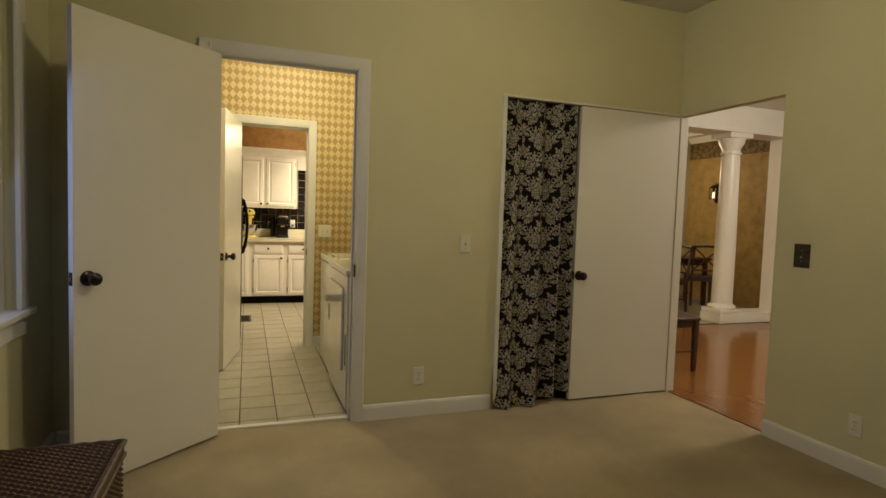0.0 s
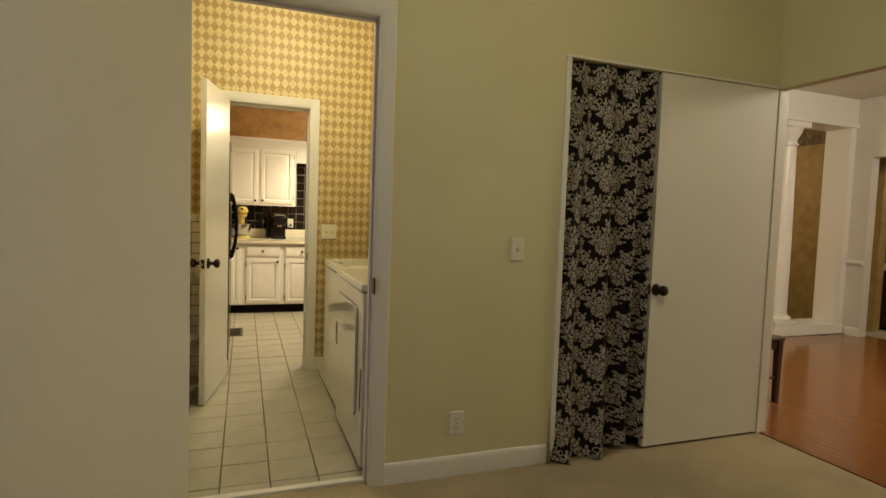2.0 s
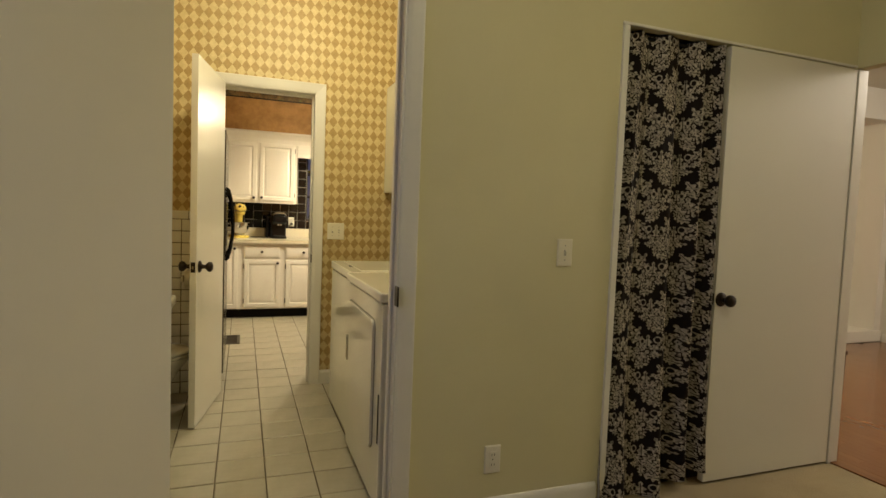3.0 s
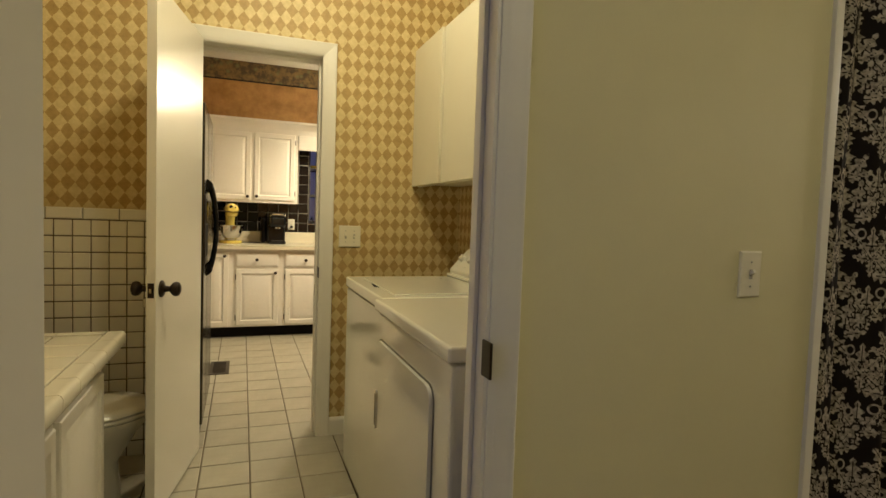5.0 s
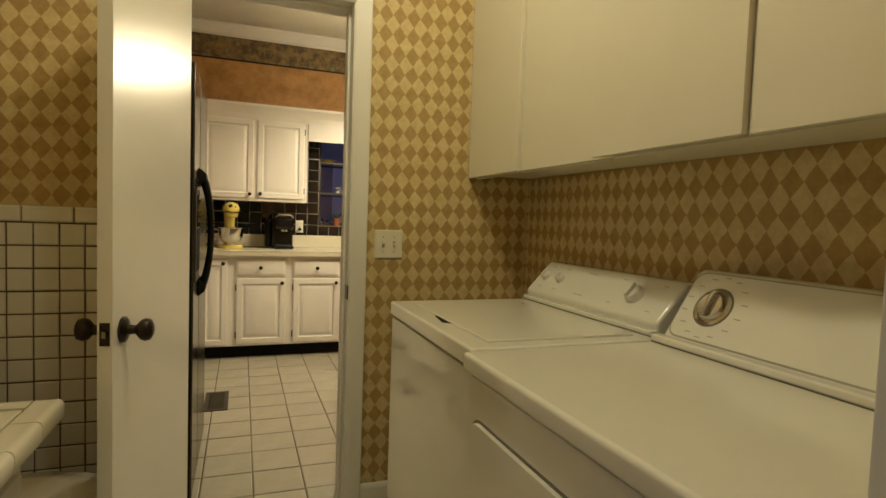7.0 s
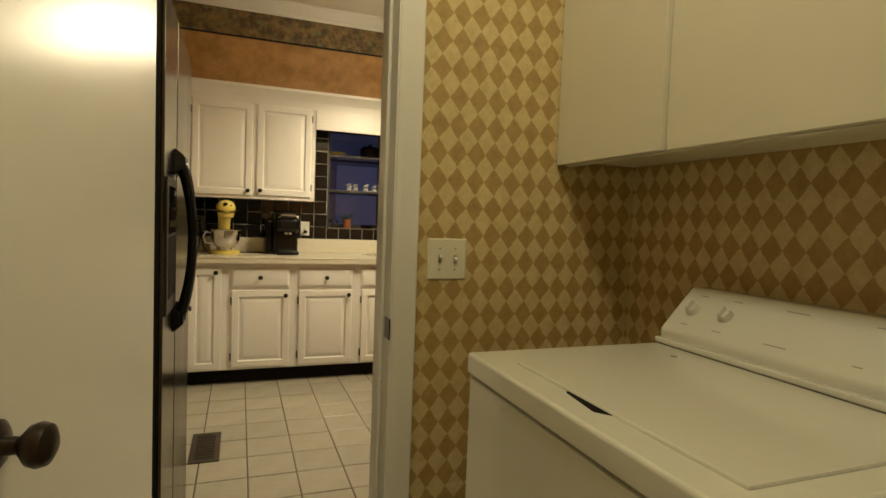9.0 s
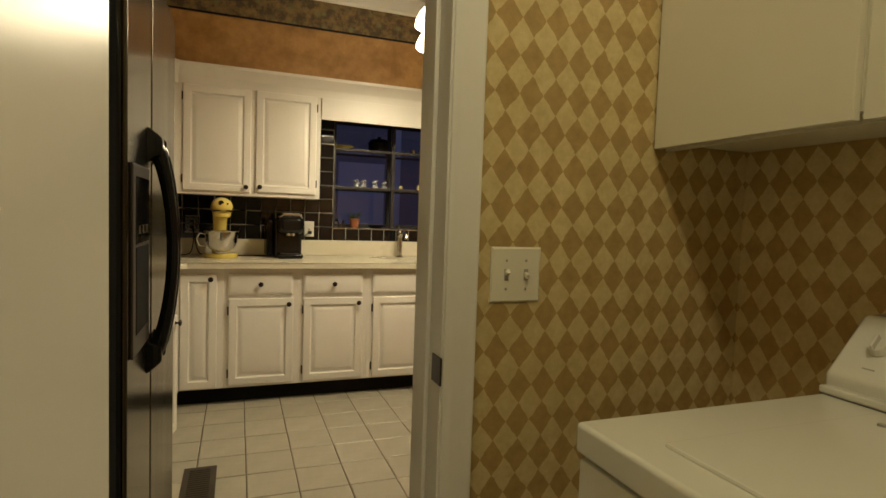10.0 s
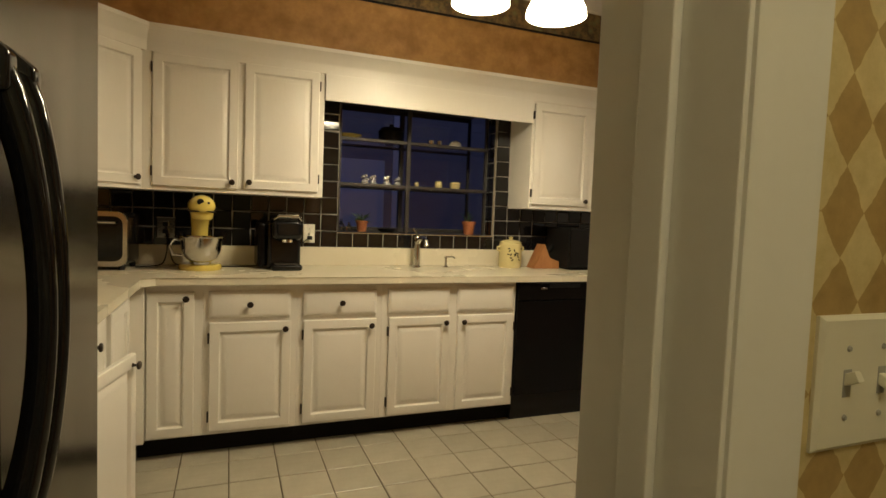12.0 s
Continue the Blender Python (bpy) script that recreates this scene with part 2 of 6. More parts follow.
M = dict(
    den_wall=surface("den_wall_paint", (0.62, 0.58, 0.37), 0.7, dark=(0.57, 0.53, 0.325), grain=220, relief=0.12, distance=0.0008),
    ceiling=surface("ceiling_paint", (0.72, 0.69, 0.58), 0.85, grain=140, relief=0.25),
    white=surface("white_gloss_paint", (0.78, 0.75, 0.68), 0.34, dark=(0.70, 0.66, 0.57), grain=90, relief=0.06, stretch=(1, 1, 0.15), spread=0.1),
    door=surface("white_door_paint", (0.74, 0.71, 0.63), 0.26, dark=(0.68, 0.65, 0.56), grain=120, relief=0.09, stretch=(1, 1, 0.2), var=0.15, spread=0.03),
    door_matt=surface("white_satin_door_paint", (0.72, 0.69, 0.61), 0.55, dark=(0.67, 0.64, 0.55), grain=120, relief=0.06, var=0.15, spread=0.03, spec=0.3),
    crystal=surface("crystal_glass", (0.62, 0.62, 0.64), 0.08, 0.2, grain=60, relief=0.0),
    trim=surface("trim_paint", (0.74, 0.72, 0.66), 0.38, dark=(0.66, 0.63, 0.55), grain=70, relief=0.08, var=0.45),
    cabinet=surface("cabinet_paint", (0.76, 0.73, 0.67), 0.36, dark=(0.68, 0.64, 0.56), grain=80, relief=0.10, stretch=(1, 1, 0.2), var=0.45),
    laminate=surface("cream_laminate", (0.70, 0.66, 0.52), 0.45, dark=(0.66, 0.61, 0.47), grain=240, relief=0.1, var=0.4),
    paper=wallpaper("harlequin_wallpaper"),
    damask=damask("damask_cloth"),
    carpet=carpet_mat("beige_carpet"),
    gold=surface("gold_sponged_wall", (0.40, 0.275, 0.090), 0.62, dark=(0.28, 0.18, 0.055), var=1.0, scale=7, grain=40, relief=0.1),
    orange=surface("rust_sponged_wall", (0.47, 0.255, 0.076), 0.6, dark=(0.31, 0.155, 0.044), var=1.0, scale=9, grain=45, relief=0.1),
    border=border_paper("leafy_border_paper"),
    hall_wall=surface("hall_wall_paint", (0.66, 0.62, 0.54), 0.6, grain=160, relief=0.1),
    tile=surface("cream_floor_tile", (0.42, 0.39, 0.305), 0.36, dark=(0.34, 0.31, 0.24), var=0.8, scale=6, grain=50, relief=0.15, distance=0.002, vary=0.22),
    grout=surface("dark_grout", (0.12, 0.095, 0.06), 0.9, grain=200, relief=0.3),
    wall_tile=surface("glazed_wall_tile", (0.80, 0.785, 0.75), 0.14, dark=(0.74, 0.72, 0.68), var=0.4, grain=20, relief=0.05, vary=0.10),
    vanity_tile=surface("glazed_vanity_tile", (0.70, 0.66, 0.55), 0.18, dark=(0.60, 0.56, 0.44), var=0.4, grain=20, relief=0.05, vary=0.10),
    pale_grout=surface("tan_grout", (0.11, 0.085, 0.05), 0.9, grain=220, relief=0.3),
    black_tile=surface("black_glazed_tile", (0.009, 0.008, 0.009), 0.09, spec=0.5, dark=(0.006, 0.0055, 0.006), grain=25, relief=0.12, distance=0.002, vary=0.3),
    light_grout=surface("grey_grout", (0.34, 0.31, 0.27), 0.85, grain=220, relief=0.3),
    oak=surface("red_oak_strip", (0.245, 0.098, 0.028), 0.17, dark=(0.17, 0.062, 0.017), var=0.5, scale=3.0, grain=30, relief=0.0, stretch=(2, 0.4, 2), vary=0.12, spread=0.02, coat=0.08),
    dark_wood=wood("dark_stained_wood", (0.060, 0.026, 0.014), (0.028, 0.012, 0.007), 0.3, "z"),
    bronze=surface("oil_rubbed_bronze", (0.035, 0.024, 0.018), 0.32, 0.6, grain=60, relief=0.1),
    black=surface("gloss_black_plastic", (0.006, 0.006, 0.0065), 0.14, grain=60, relief=0.02, spec=0.28),
    black_panel=surface("black_appliance_enamel", (0.005, 0.0045, 0.0045), 0.2, grain=60, relief=0.02, spec=0.10),
    matt_black=surface("matt_black_plastic", (0.009, 0.0085, 0.0085), 0.5, spec=0.2, grain=90, relief=0.1),
    toe=surface("toe_kick_black", (0.007, 0.006, 0.0055), 0.7, spec=0.1, grain=60, relief=0.1),
    enamel=surface("white_enamel", (0.75, 0.74, 0.65), 0.13, dark=(0.72, 0.69, 0.60), grain=110, relief=0.03, var=0.35, coat=0.3),
    plastic=surface("white_plastic", (0.72, 0.69, 0.60), 0.38, grain=140, relief=0.05, var=0.3),
    # Grey that stands for the shade inside the machines' seams and hollows.
    dim=surface("shadow_gap_grey", (0.16, 0.15, 0.12), 0.7, grain=60, relief=0.0),
    ivory=surface("ivory_plastic", (0.74, 0.70, 0.56), 0.32, grain=140, relief=0.03, var=0.3),
    stainless=surface("brushed_stainless", (0.088, 0.072, 0.048), 0.22, 1.0, dark=(0.068, 0.055, 0.036), grain=500, relief=0.04, stretch=(1, 1, 0.02), var=0.4),
    steel=surface("polished_steel", (0.55, 0.53, 0.50), 0.16, 1.0, grain=60, relief=0.02, var=0.3),
    counter=surface("cream_solid_counter", (0.66, 0.61, 0.48), 0.30, dark=(0.60, 0.55, 0.42), grain=300, relief=0.04, var=0.5),
    porcelain=surface("white_porcelain", (0.74, 0.71, 0.62), 0.12, grain=40, relief=0.0, var=0.3, coat=0.4),
    yellow=surface("yellow_enamel", (0.66, 0.52, 0.12), 0.2, dark=(0.60, 0.46, 0.10), grain=60, relief=0.0, var=0.3, coat=0.4),
    cream_jar=surface("cream_stoneware", (0.62, 0.53, 0.26), 0.25, grain=60, relief=0.08),
    block_wood=wood("knife_block_wood", (0.42, 0.19, 0.07), (0.30, 0.12, 0.04), 0.4, "z"),
    terracotta=surface("terracotta", (0.40, 0.14, 0.055), 0.8, grain=120, relief=0.2, var=0.7),
    leaf=surface("plant_leaf", (0.06, 0.10, 0.035), 0.45, grain=60, relief=0.1, var=0.8, vary=0.4),
    wicker=surface("woven_rattan", (0.13, 0.068, 0.03), 0.55, dark=(0.055, 0.027, 0.012), grain=160, relief=0.5, distance=0.002, var=0.9, vary=0.5),
    frame_metal=surface("dull_window_frame", (0.040, 0.035, 0.032), 0.5, 0.3, grain=90, relief=0.1),
    pane=glass("window_glass"),
    clear=glass("clear_glass", (0.95, 0.97, 0.97)),
    shade=lit_shade("lit_opal_glass", (1.0, 0.86, 0.60), 21.0),
    candle=glowing("lit_sconce_bulb", (1.0, 0.75, 0.45), 4.0),
    siding=surface("neighbour_siding", (0.30, 0.28, 0.27), 0.8, grain=40, relief=0.2),
    metal_vent=surface("brown_vent_steel", (0.05, 0.038, 0.027), 0.5, 0.4, grain=90, relief=0.1),
    paper_roll=surface("tissue_paper", (0.72, 0.70, 0.62), 0.9, grain=200, relief=0.3),
    beige=surface("far_room_wall", (0.40, 0.33, 0.20), 0.7, grain=120, relief=0.1),
    ink=surface("grey_print", (0.36, 0.345, 0.30), 0.5, grain=60, relief=0.0),
    aged=surface("aged_brass_plate", (0.075, 0.060, 0.038), 0.45, 0.5, dark=(0.03, 0.024, 0.016), var=1.0, scale=30, grain=90, relief=0.3),
)


# ---- mesh helpers ----
def finish(bm, name, mat, smooth=None):
    me = bpy.data.meshes.new(name)
    bmesh.ops.recalc_face_normals(bm, faces=bm.faces)
    bm.to_mesh(me)
    bm.free()
    me.materials.append(mat)
    if smooth is not None:
        me.polygons.foreach_set("use_smooth", [True] * len(me.polygons))
        me.set_sharp_from_angle(angle=radians(smooth))
    return me


def thing(name, at=(0, 0, 0), rz=0, label="", category="", group="", kind=""):
    o = new(name)
    o.empty_display_size = 0.1
    o.matrix_world = pose(*at, 0, 0, rz)
    return tagged(o, label, category, group, kind)


def part(name, bm, mat, parent=None, label="", smooth=35, at=None):
    o = new(name, finish(bm, name, mat, smooth))
    if smooth == 35:
        o.modifiers.new("face_weighted_normals", "WEIGHTED_NORMAL").keep_sharp = True
    if parent:
        o.parent = parent
    if at is not None:
        o.matrix_basis = at
    if label:
        o["label"] = label
    return o


def solid(name, bm, mat, label="", category="", kind="structure", smooth=35, group=""):
    return tagged(part(name, bm, mat, None, "", smooth), label, category, group, kind)


def box(x0, x1, y0, y1, z0, z1, bev=0.0, seg=2, bm=None, m=None):
    """A box, bevelled, added to bm."""
    b = bmesh.new()
    bmesh.ops.create_cube(b, size=1.0)
    sx, sy, sz = abs(x1 - x0), abs(y1 - y0), abs(z1 - z0)
    for v in b.verts:
        v.co = ((x0 + x1) / 2 + v.co.x * sx, (y0 + y1) / 2 + v.co.y * sy, (z0 + z1) / 2 + v.co.z * sz)
    if bev:
        bev = min(bev, 0.49 * min(sx, sy, sz))
        bmesh.ops.bevel(b, geom=b.edges[:], offset=bev, segments=seg, affect="EDGES", profile=0.5)
    return merged(bm, b, m)


def merged(bm, b, m=None):
    if m is not None:
        bmesh.ops.transform(b, matrix=m, verts=b.verts)
    if bm is None:
        return b
    me = bpy.data.meshes.new("tmp")
    b.to_mesh(me)
    b.free()
    bm.from_mesh(me)
    bpy.data.meshes.remove(me)
    return bm


def lathe(profile, seg=24, bm=None, m=None, angle=360):
    """A turned shape from (radius, height) pairs."""
    b = bmesh.new()
    rings = []
    n = seg if angle == 360 else seg + 1
    for r, z in profile:
        if r < 1e-6:
            rings.append([b.verts.new((0, 0, z))])
        else:
            rings.append([b.verts.new((r * math.cos(radians(angle) * i / seg), r * math.sin(radians(angle) * i / seg), z)) for i in range(n)])
    for p, q in zip(rings, rings[1:]):
        for i in range(seg):
            k = (i + 1) % n
            if len(p) == 1 and len(q) == 1:
                continue
            if len(p) == 1:
                b.faces.new((p[0], q[i], q[k]))
            elif len(q) == 1:
                b.faces.new((p[i], p[k], q[0]))
            else:
                b.faces.new((p[i], p[k], q[k], q[i]))
    return merged(bm, b, m)


def tube(points, radius, seg=10, bm=None, m=None, flat=1.0):
    """A round bar along points; radius may be a list; flat squashes it sideways."""
    b = bmesh.new()
    pts = [Vector(p) for p in points]
    rad = radius if isinstance(radius, (list, tuple)) else [radius] * len(pts)
    rings, side = [], None
    for i, p in enumerate(pts):
        t = (pts[min(i + 1, len(pts) - 1)] - pts[max(i - 1, 0)]).normalized()
        if side is None:
            side = t.orthogonal().normalized()
        side = (side - t * side.dot(t)).normalized()
        up = t.cross(side)
        rings.append([b.verts.new(p + rad[i] * (side * math.cos(2 * math.pi * k / seg) + up * flat * math.sin(2 * math.pi * k / seg))) for k in range(seg)])
    for p, q in zip(rings, rings[1:]):
        for k in range(seg):
            b.faces.new((p[k], p[(k + 1) % seg], q[(k + 1) % seg], q[k]))
    b.faces.new(rings[0])
    b.faces.new(rings[-1])
    return merged(bm, b, m)


def prism(outline, z0, z1, bev=0.0, bm=None, m=None):
    """An outline in x, y raised from z0 to z1."""
    b = bmesh.new()
    lo = [b.verts.new((x, y, z0)) for x, y in outline]
    hi = [b.verts.new((x, y, z1)) for x, y in outline]
    n = len(outline)
    b.faces.new(lo[::-1])
    b.faces.new(hi)
    for i in range(n):
        b.faces.new((lo[i], lo[(i + 1) % n], hi[(i + 1) % n], hi[i]))
    if bev:
        bmesh.ops.bevel(b, geom=b.edges[:], offset=bev, segments=2, affect="EDGES", profile=0.5)
    return merged(bm, b, m)


def moulding(profile, a, b_, out, bm=None):
    """A strip with a cross-section of (out, up) pairs from point a to point b_."""
    b = bmesh.new()
    out = Vector(out)
    ends = []
    for p in (Vector(a), Vector(b_)):
        ends.append([b.verts.new(p + out * o + Vector((0, 0, u))) for o, u in profile])
    n = len(profile)
    for i in range(n):
        b.faces.new((ends[0][i], ends[0][(i + 1) % n], ends[1][(i + 1) % n], ends[1][i]))
    b.faces.new(ends[0][::-1])
    b.faces.new(ends[1])
    return merged(bm, b)


def wall_along_x(x0, x1, y0, y1, z1, holes=(), bm=None):
    """A wall with openings (xa, xb, za, zb) cut through it."""
    bm = bm or bmesh.new()
    at = x0
    for xa, xb, za, zb in sorted(holes):
        if xa > at:
            box(at, xa, y0, y1, 0, z1, bm=bm)
        if za > 0:
            box(xa, xb, y0, y1, 0, za, bm=bm)
        if zb < z1:
            box(xa, xb, y0, y1, zb, z1, bm=bm)
        at = xb
    if x1 > at:
        box(at, x1, y0, y1, 0, z1, bm=bm)
    return bm


def wall_along_y(y0, y1, x0, x1, z1, holes=()):
    bm = wall_along_x(y0, y1, x0, x1, z1, holes)
    for v in bm.verts:
        v.co = (v.co.y, v.co.x, v.co.z)
    bmesh.ops.reverse_faces(bm, faces=bm.faces)
    return bm


# ---- the setting ----
DEN, LAU, KIT = 2.79, 2.76, 2.86
# floors
fl = bmesh.new()
nx, ny = 40, 52
grid = [[fl.verts.new((-1.0 + 3.97 * i / nx, -2.2 + 5.30 * j / ny, 0.004 * noise.noise(Vector((i * 0.9, j * 0.9, 0))))) for j in range(ny + 1)] for i in range(nx + 1)]
for i in range(nx):
    for j in range(ny):
        fl.faces.new((grid[i][j], grid[i + 1][j], grid[i + 1][j + 1], grid[i][j + 1]))
solid("floor_carpet", fl, M["carpet"], "beige cut-pile wall-to-wall carpet with faint wear and painted shadow patches", "carpet")
floor_tiled = solid("floor_tiled", box(-1.4, 7.3, 3.10, 8.2, -0.10, -0.004), M["grout"], "cream ceramic tile floor with dark grout lines", "floor")
floor_wood = solid("floor_wood", box(2.97, 7.0, -2.2, 5.16, -0.10, -0.004), M["dark_wood"], "glossy red oak strip floor", "floor")
solid("floor_far_room", box(7.0, 10.6, 1.0, 7.5, -0.10, 0.0), M["carpet"], "beige carpet in the room beyond", "floor")
solid("threshold_trim", box(-0.258, 0.530, 3.075, 3.115, -0.01, 0.012, 0.004), M["trim"], "pale painted door threshold strip", "threshold")
solid("threshold_hall_trim", box(2.93, 2.975, 2.19, 3.03, -0.01, 0.008, 0.004), M["oak"], "dark wooden strip between carpet and oak", "threshold")

# den walls
solid("wall_den_north", wall_along_x(-1.0, 2.974, 3.03, 3.066, DEN, [(-0.273, 0.545, 0, 2.115), (1.50, 2.906, 0, 2.05)]), M["den_wall"],
      "pale yellow-green painted wall", "wall")
solid("wall_den_east", wall_along_y(-2.2, 3.03, 2.906, 2.974, DEN, [(2.19, 3.03, 0, 2.05)]), M["den_wall"], "pale yellow-green painted wall", "wall")
solid("wall_den_west", wall_along_y(-2.2, 3.03, -1.12, -1.0, DEN, [(1.45, 2.60, 0.78, 2.20)]), M["den_wall"], "pale yellow-green painted wall", "wall")
solid("wall_den_south", wall_along_x(-1.12, 3.03, -2.32, -2.2, DEN), M["den_wall"], "pale yellow-green painted wall", "wall")
solid("ceiling_den", box(-1.12, 3.03, -2.32, 3.09, DEN, DEN + 0.1), M["ceiling"], "off-white painted ceiling", "ceiling")
# closet
solid("wall_closet", box(1.38, 2.98, 3.70, 3.76, 0, 2.4, bm=box(1.32, 1.38, 3.105, 3.76, 0, 2.4, bm=box(2.912, 2.928, 3.07, 3.76, 0, 2.4))), M["den_wall"],
      "painted closet wall", "wall")
solid("ceiling_closet", box(1.32, 2.98, 3.09, 3.76, 2.4, 2.45), M["ceiling"], "painted closet ceiling", "ceiling")
# laundry
KDL, KDR, KDT = -0.170, 0.450, 2.030
solid("wall_laundry_south", wall_along_x(-1.02, 1.25, 3.066, 3.10, LAU, [(-0.273, 0.545, 0, 2.115)]), M["paper"], "harlequin wallpapered wall", "wall")
solid("wall_laundry_north", wall_along_x(-1.02, 1.31, 4.99, 5.045, LAU, [(KDL - 0.015, KDR + 0.015, 0, KDT + 0.015)]), M["paper"],
      "wall papered in cream and tan harlequin diamonds", "wall")
solid("wall_laundry_east", box(1.25, 1.31, 3.066, 4.99, 0, LAU), M["paper"], "wall papered in cream and tan harlequin diamonds", "wall")
solid("wall_laundry_west", box(-1.08, -1.02, 3.09, 5.045, 0, LAU), M["paper"], "harlequin wallpapered wall", "wall")
solid("ceiling_laundry", box(-1.08, 1.31, 3.09, 5.045, LAU, LAU + 0.08), M["ceiling"], "off-white painted ceiling", "ceiling")
# kitchen
WX0, WX1, WZ0, WZ1 = 0.735, 1.835, 1.095, 1.98
solid("wall_kitchen_north", wall_along_x(-0.99, 7.42, 8.16, 8.28, KIT, [(WX0, WX1, WZ0, WZ1)]), M["orange"], "rust-orange sponge-painted wall", "wall")
solid("wall_kitchen_south", wall_along_x(KDL - 0.015, 3.30, 5.05, 5.155, KIT, [(KDL - 0.015, KDR + 0.015, 0, KDT + 0.015)]), M["orange"],
      "rust-orange sponge-painted wall", "wall")
solid("wall_kitchen_west", box(-0.99, -0.93, 5.045, 8.16, 0, KIT), M["orange"], "rust-orange sponge-painted wall", "wall")
solid("wall_nook_east", box(7.3, 7.42, 5.10, 8.16, 0, KIT), M["gold"], "gold sponge-painted wall", "wall")
solid("ceiling_kitchen", box(-0.99, 7.42, 5.05, 8.28, KIT, KIT + 0.1), M["ceiling"], "white painted ceiling", "ceiling")
solid("border_kitchen_north", box(-0.93, 7.29, 8.155, 8.16, 2.56, 2.765), M["border"], "dark leafy wallpaper border under the crown", "wallpaper border")
solid("border_kitchen_line", box(-0.93, 7.29, 8.152, 8.157, 2.553, 2.566), M["matt_black"], "thin dark line below the border", "wallpaper border")
solid("border_nook_east", box(7.294, 7.3, 5.43, 8.15, 2.40, 2.68), M["border"], "dark leafy wallpaper border under the crown", "wallpaper border")
CROWN = [(0, 0), (0.012, 0), (0.016, 0.018), (0.04, 0.035), (0.062, 0.075), (0.075, 0.082), (0.075, 0.1), (0, 0.1)]
solid("trim_crown_kitchen_north", moulding(CROWN, (-0.93, 8.16, KIT - 0.1), (7.3, 8.16, KIT - 0.1), (0, -1, 0)), M["trim"], "white crown moulding", "crown moulding")
solid("trim_crown_nook_east", moulding(CROWN, (7.3, 5.43, KIT - 0.18), (7.3, 8.08, KIT - 0.18), (-1, 0, 0)), M["trim"], "white crown moulding", "crown moulding")
# hall
solid("wall_hall_south", box(2.974, 10.6, -2.32, -2.2, 0, DEN), M["hall_wall"], "white painted wall", "wall")
solid("wall_hall_west", box(2.93, 2.974, 3.067, 5.05, 0, DEN), M["hall_wall"], "white painted wall", "wall")
solid("wall_hall_east", wall_along_y(-2.2, 5.16, 6.80, 6.92, DEN, [(3.30, 4.94, 0, 2.10)]), M["hall_wall"], "white painted wall with a chair rail", "wall")
solid("ceiling_hall", box(2.974, 7.12, -2.32, 5.13, DEN, DEN + 0.1), M["ceiling"], "white painted ceiling", "ceiling")
solid("beam", box(3.30, 6.92, 5.13, 5.43, 2.46, 2.80, 0.006, bm=box(3.31, 6.91, 5.11, 5.45, 2.452, 2.50, 0.01)), M["trim"], "white boxed beam over the column", "beam")
RAIL = [(0, 0), (0.012, 0), (0.022, 0.012), (0.026, 0.03), (0.014, 0.045), (0.012, 0.06), (0, 0.06)]
solid("trim_chair_rail", moulding(RAIL, (6.80, 4.945, 0.84), (6.80, 5.12, 0.84), (-1, 0, 0)), M["trim"], "white chair rail", "chair rail")
# Unseen block added beside the pier to close a gap against light leaks.
solid("wall_nook_south", box(6.93, 7.42, 5.17, 5.42, 0, KIT), M["gold"], "gold sponge-painted wall", "wall")
solid("wall_far_room_east", box(10.5, 10.6, 1.0, 7.5, 0, DEN), M["beige"], "beige painted wall of the room beyond", "wall")
solid("wall_far_room_north", box(7.12, 10.6, 7.5, 7.6, 0, DEN), M["beige"], "beige painted wall of the room beyond", "wall")
solid("wall_far_room_south", box(7.12, 10.6, 0.9, 1.0, 0, DEN), M["beige"], "beige painted wall of the room beyond", "wall")
solid("ceiling_far_room", box(7.12, 10.6, 0.9, 7.6, DEN, DEN + 0.1), M["ceiling"], "white painted ceiling", "ceiling")

# trim: baseboards
BASE = [(0, 0), (0.016, 0), (0.016, 0.075), (0.010, 0.092), (0.004, 0.097), (0, 0.097)]
for i, (a, b_, o) in enumerate((((-0.98, 3.03, 0), (-0.333, 3.03, 0), (0, -1, 0)), ((0.605, 3.03, 0), (1.452, 3.03, 0), (0, -1, 0)),
                                ((2.906, -2.19, 0), (2.906, 2.19, 0), (-1, 0, 0)), ((-1.0, -2.19, 0), (-1.0, 3.02, 0), (1, 0, 0)),
                                ((0.513, 4.99, 0), (1.24, 4.99, 0), (0, -1, 0)), ((6.80, 4.945, 0), (6.80, 5.10, 0), (-1, 0, 0)))):
    solid(f"baseboard_{i + 1}", moulding(BASE, a, b_, o), M["trim"], "white painted baseboard", "baseboard")


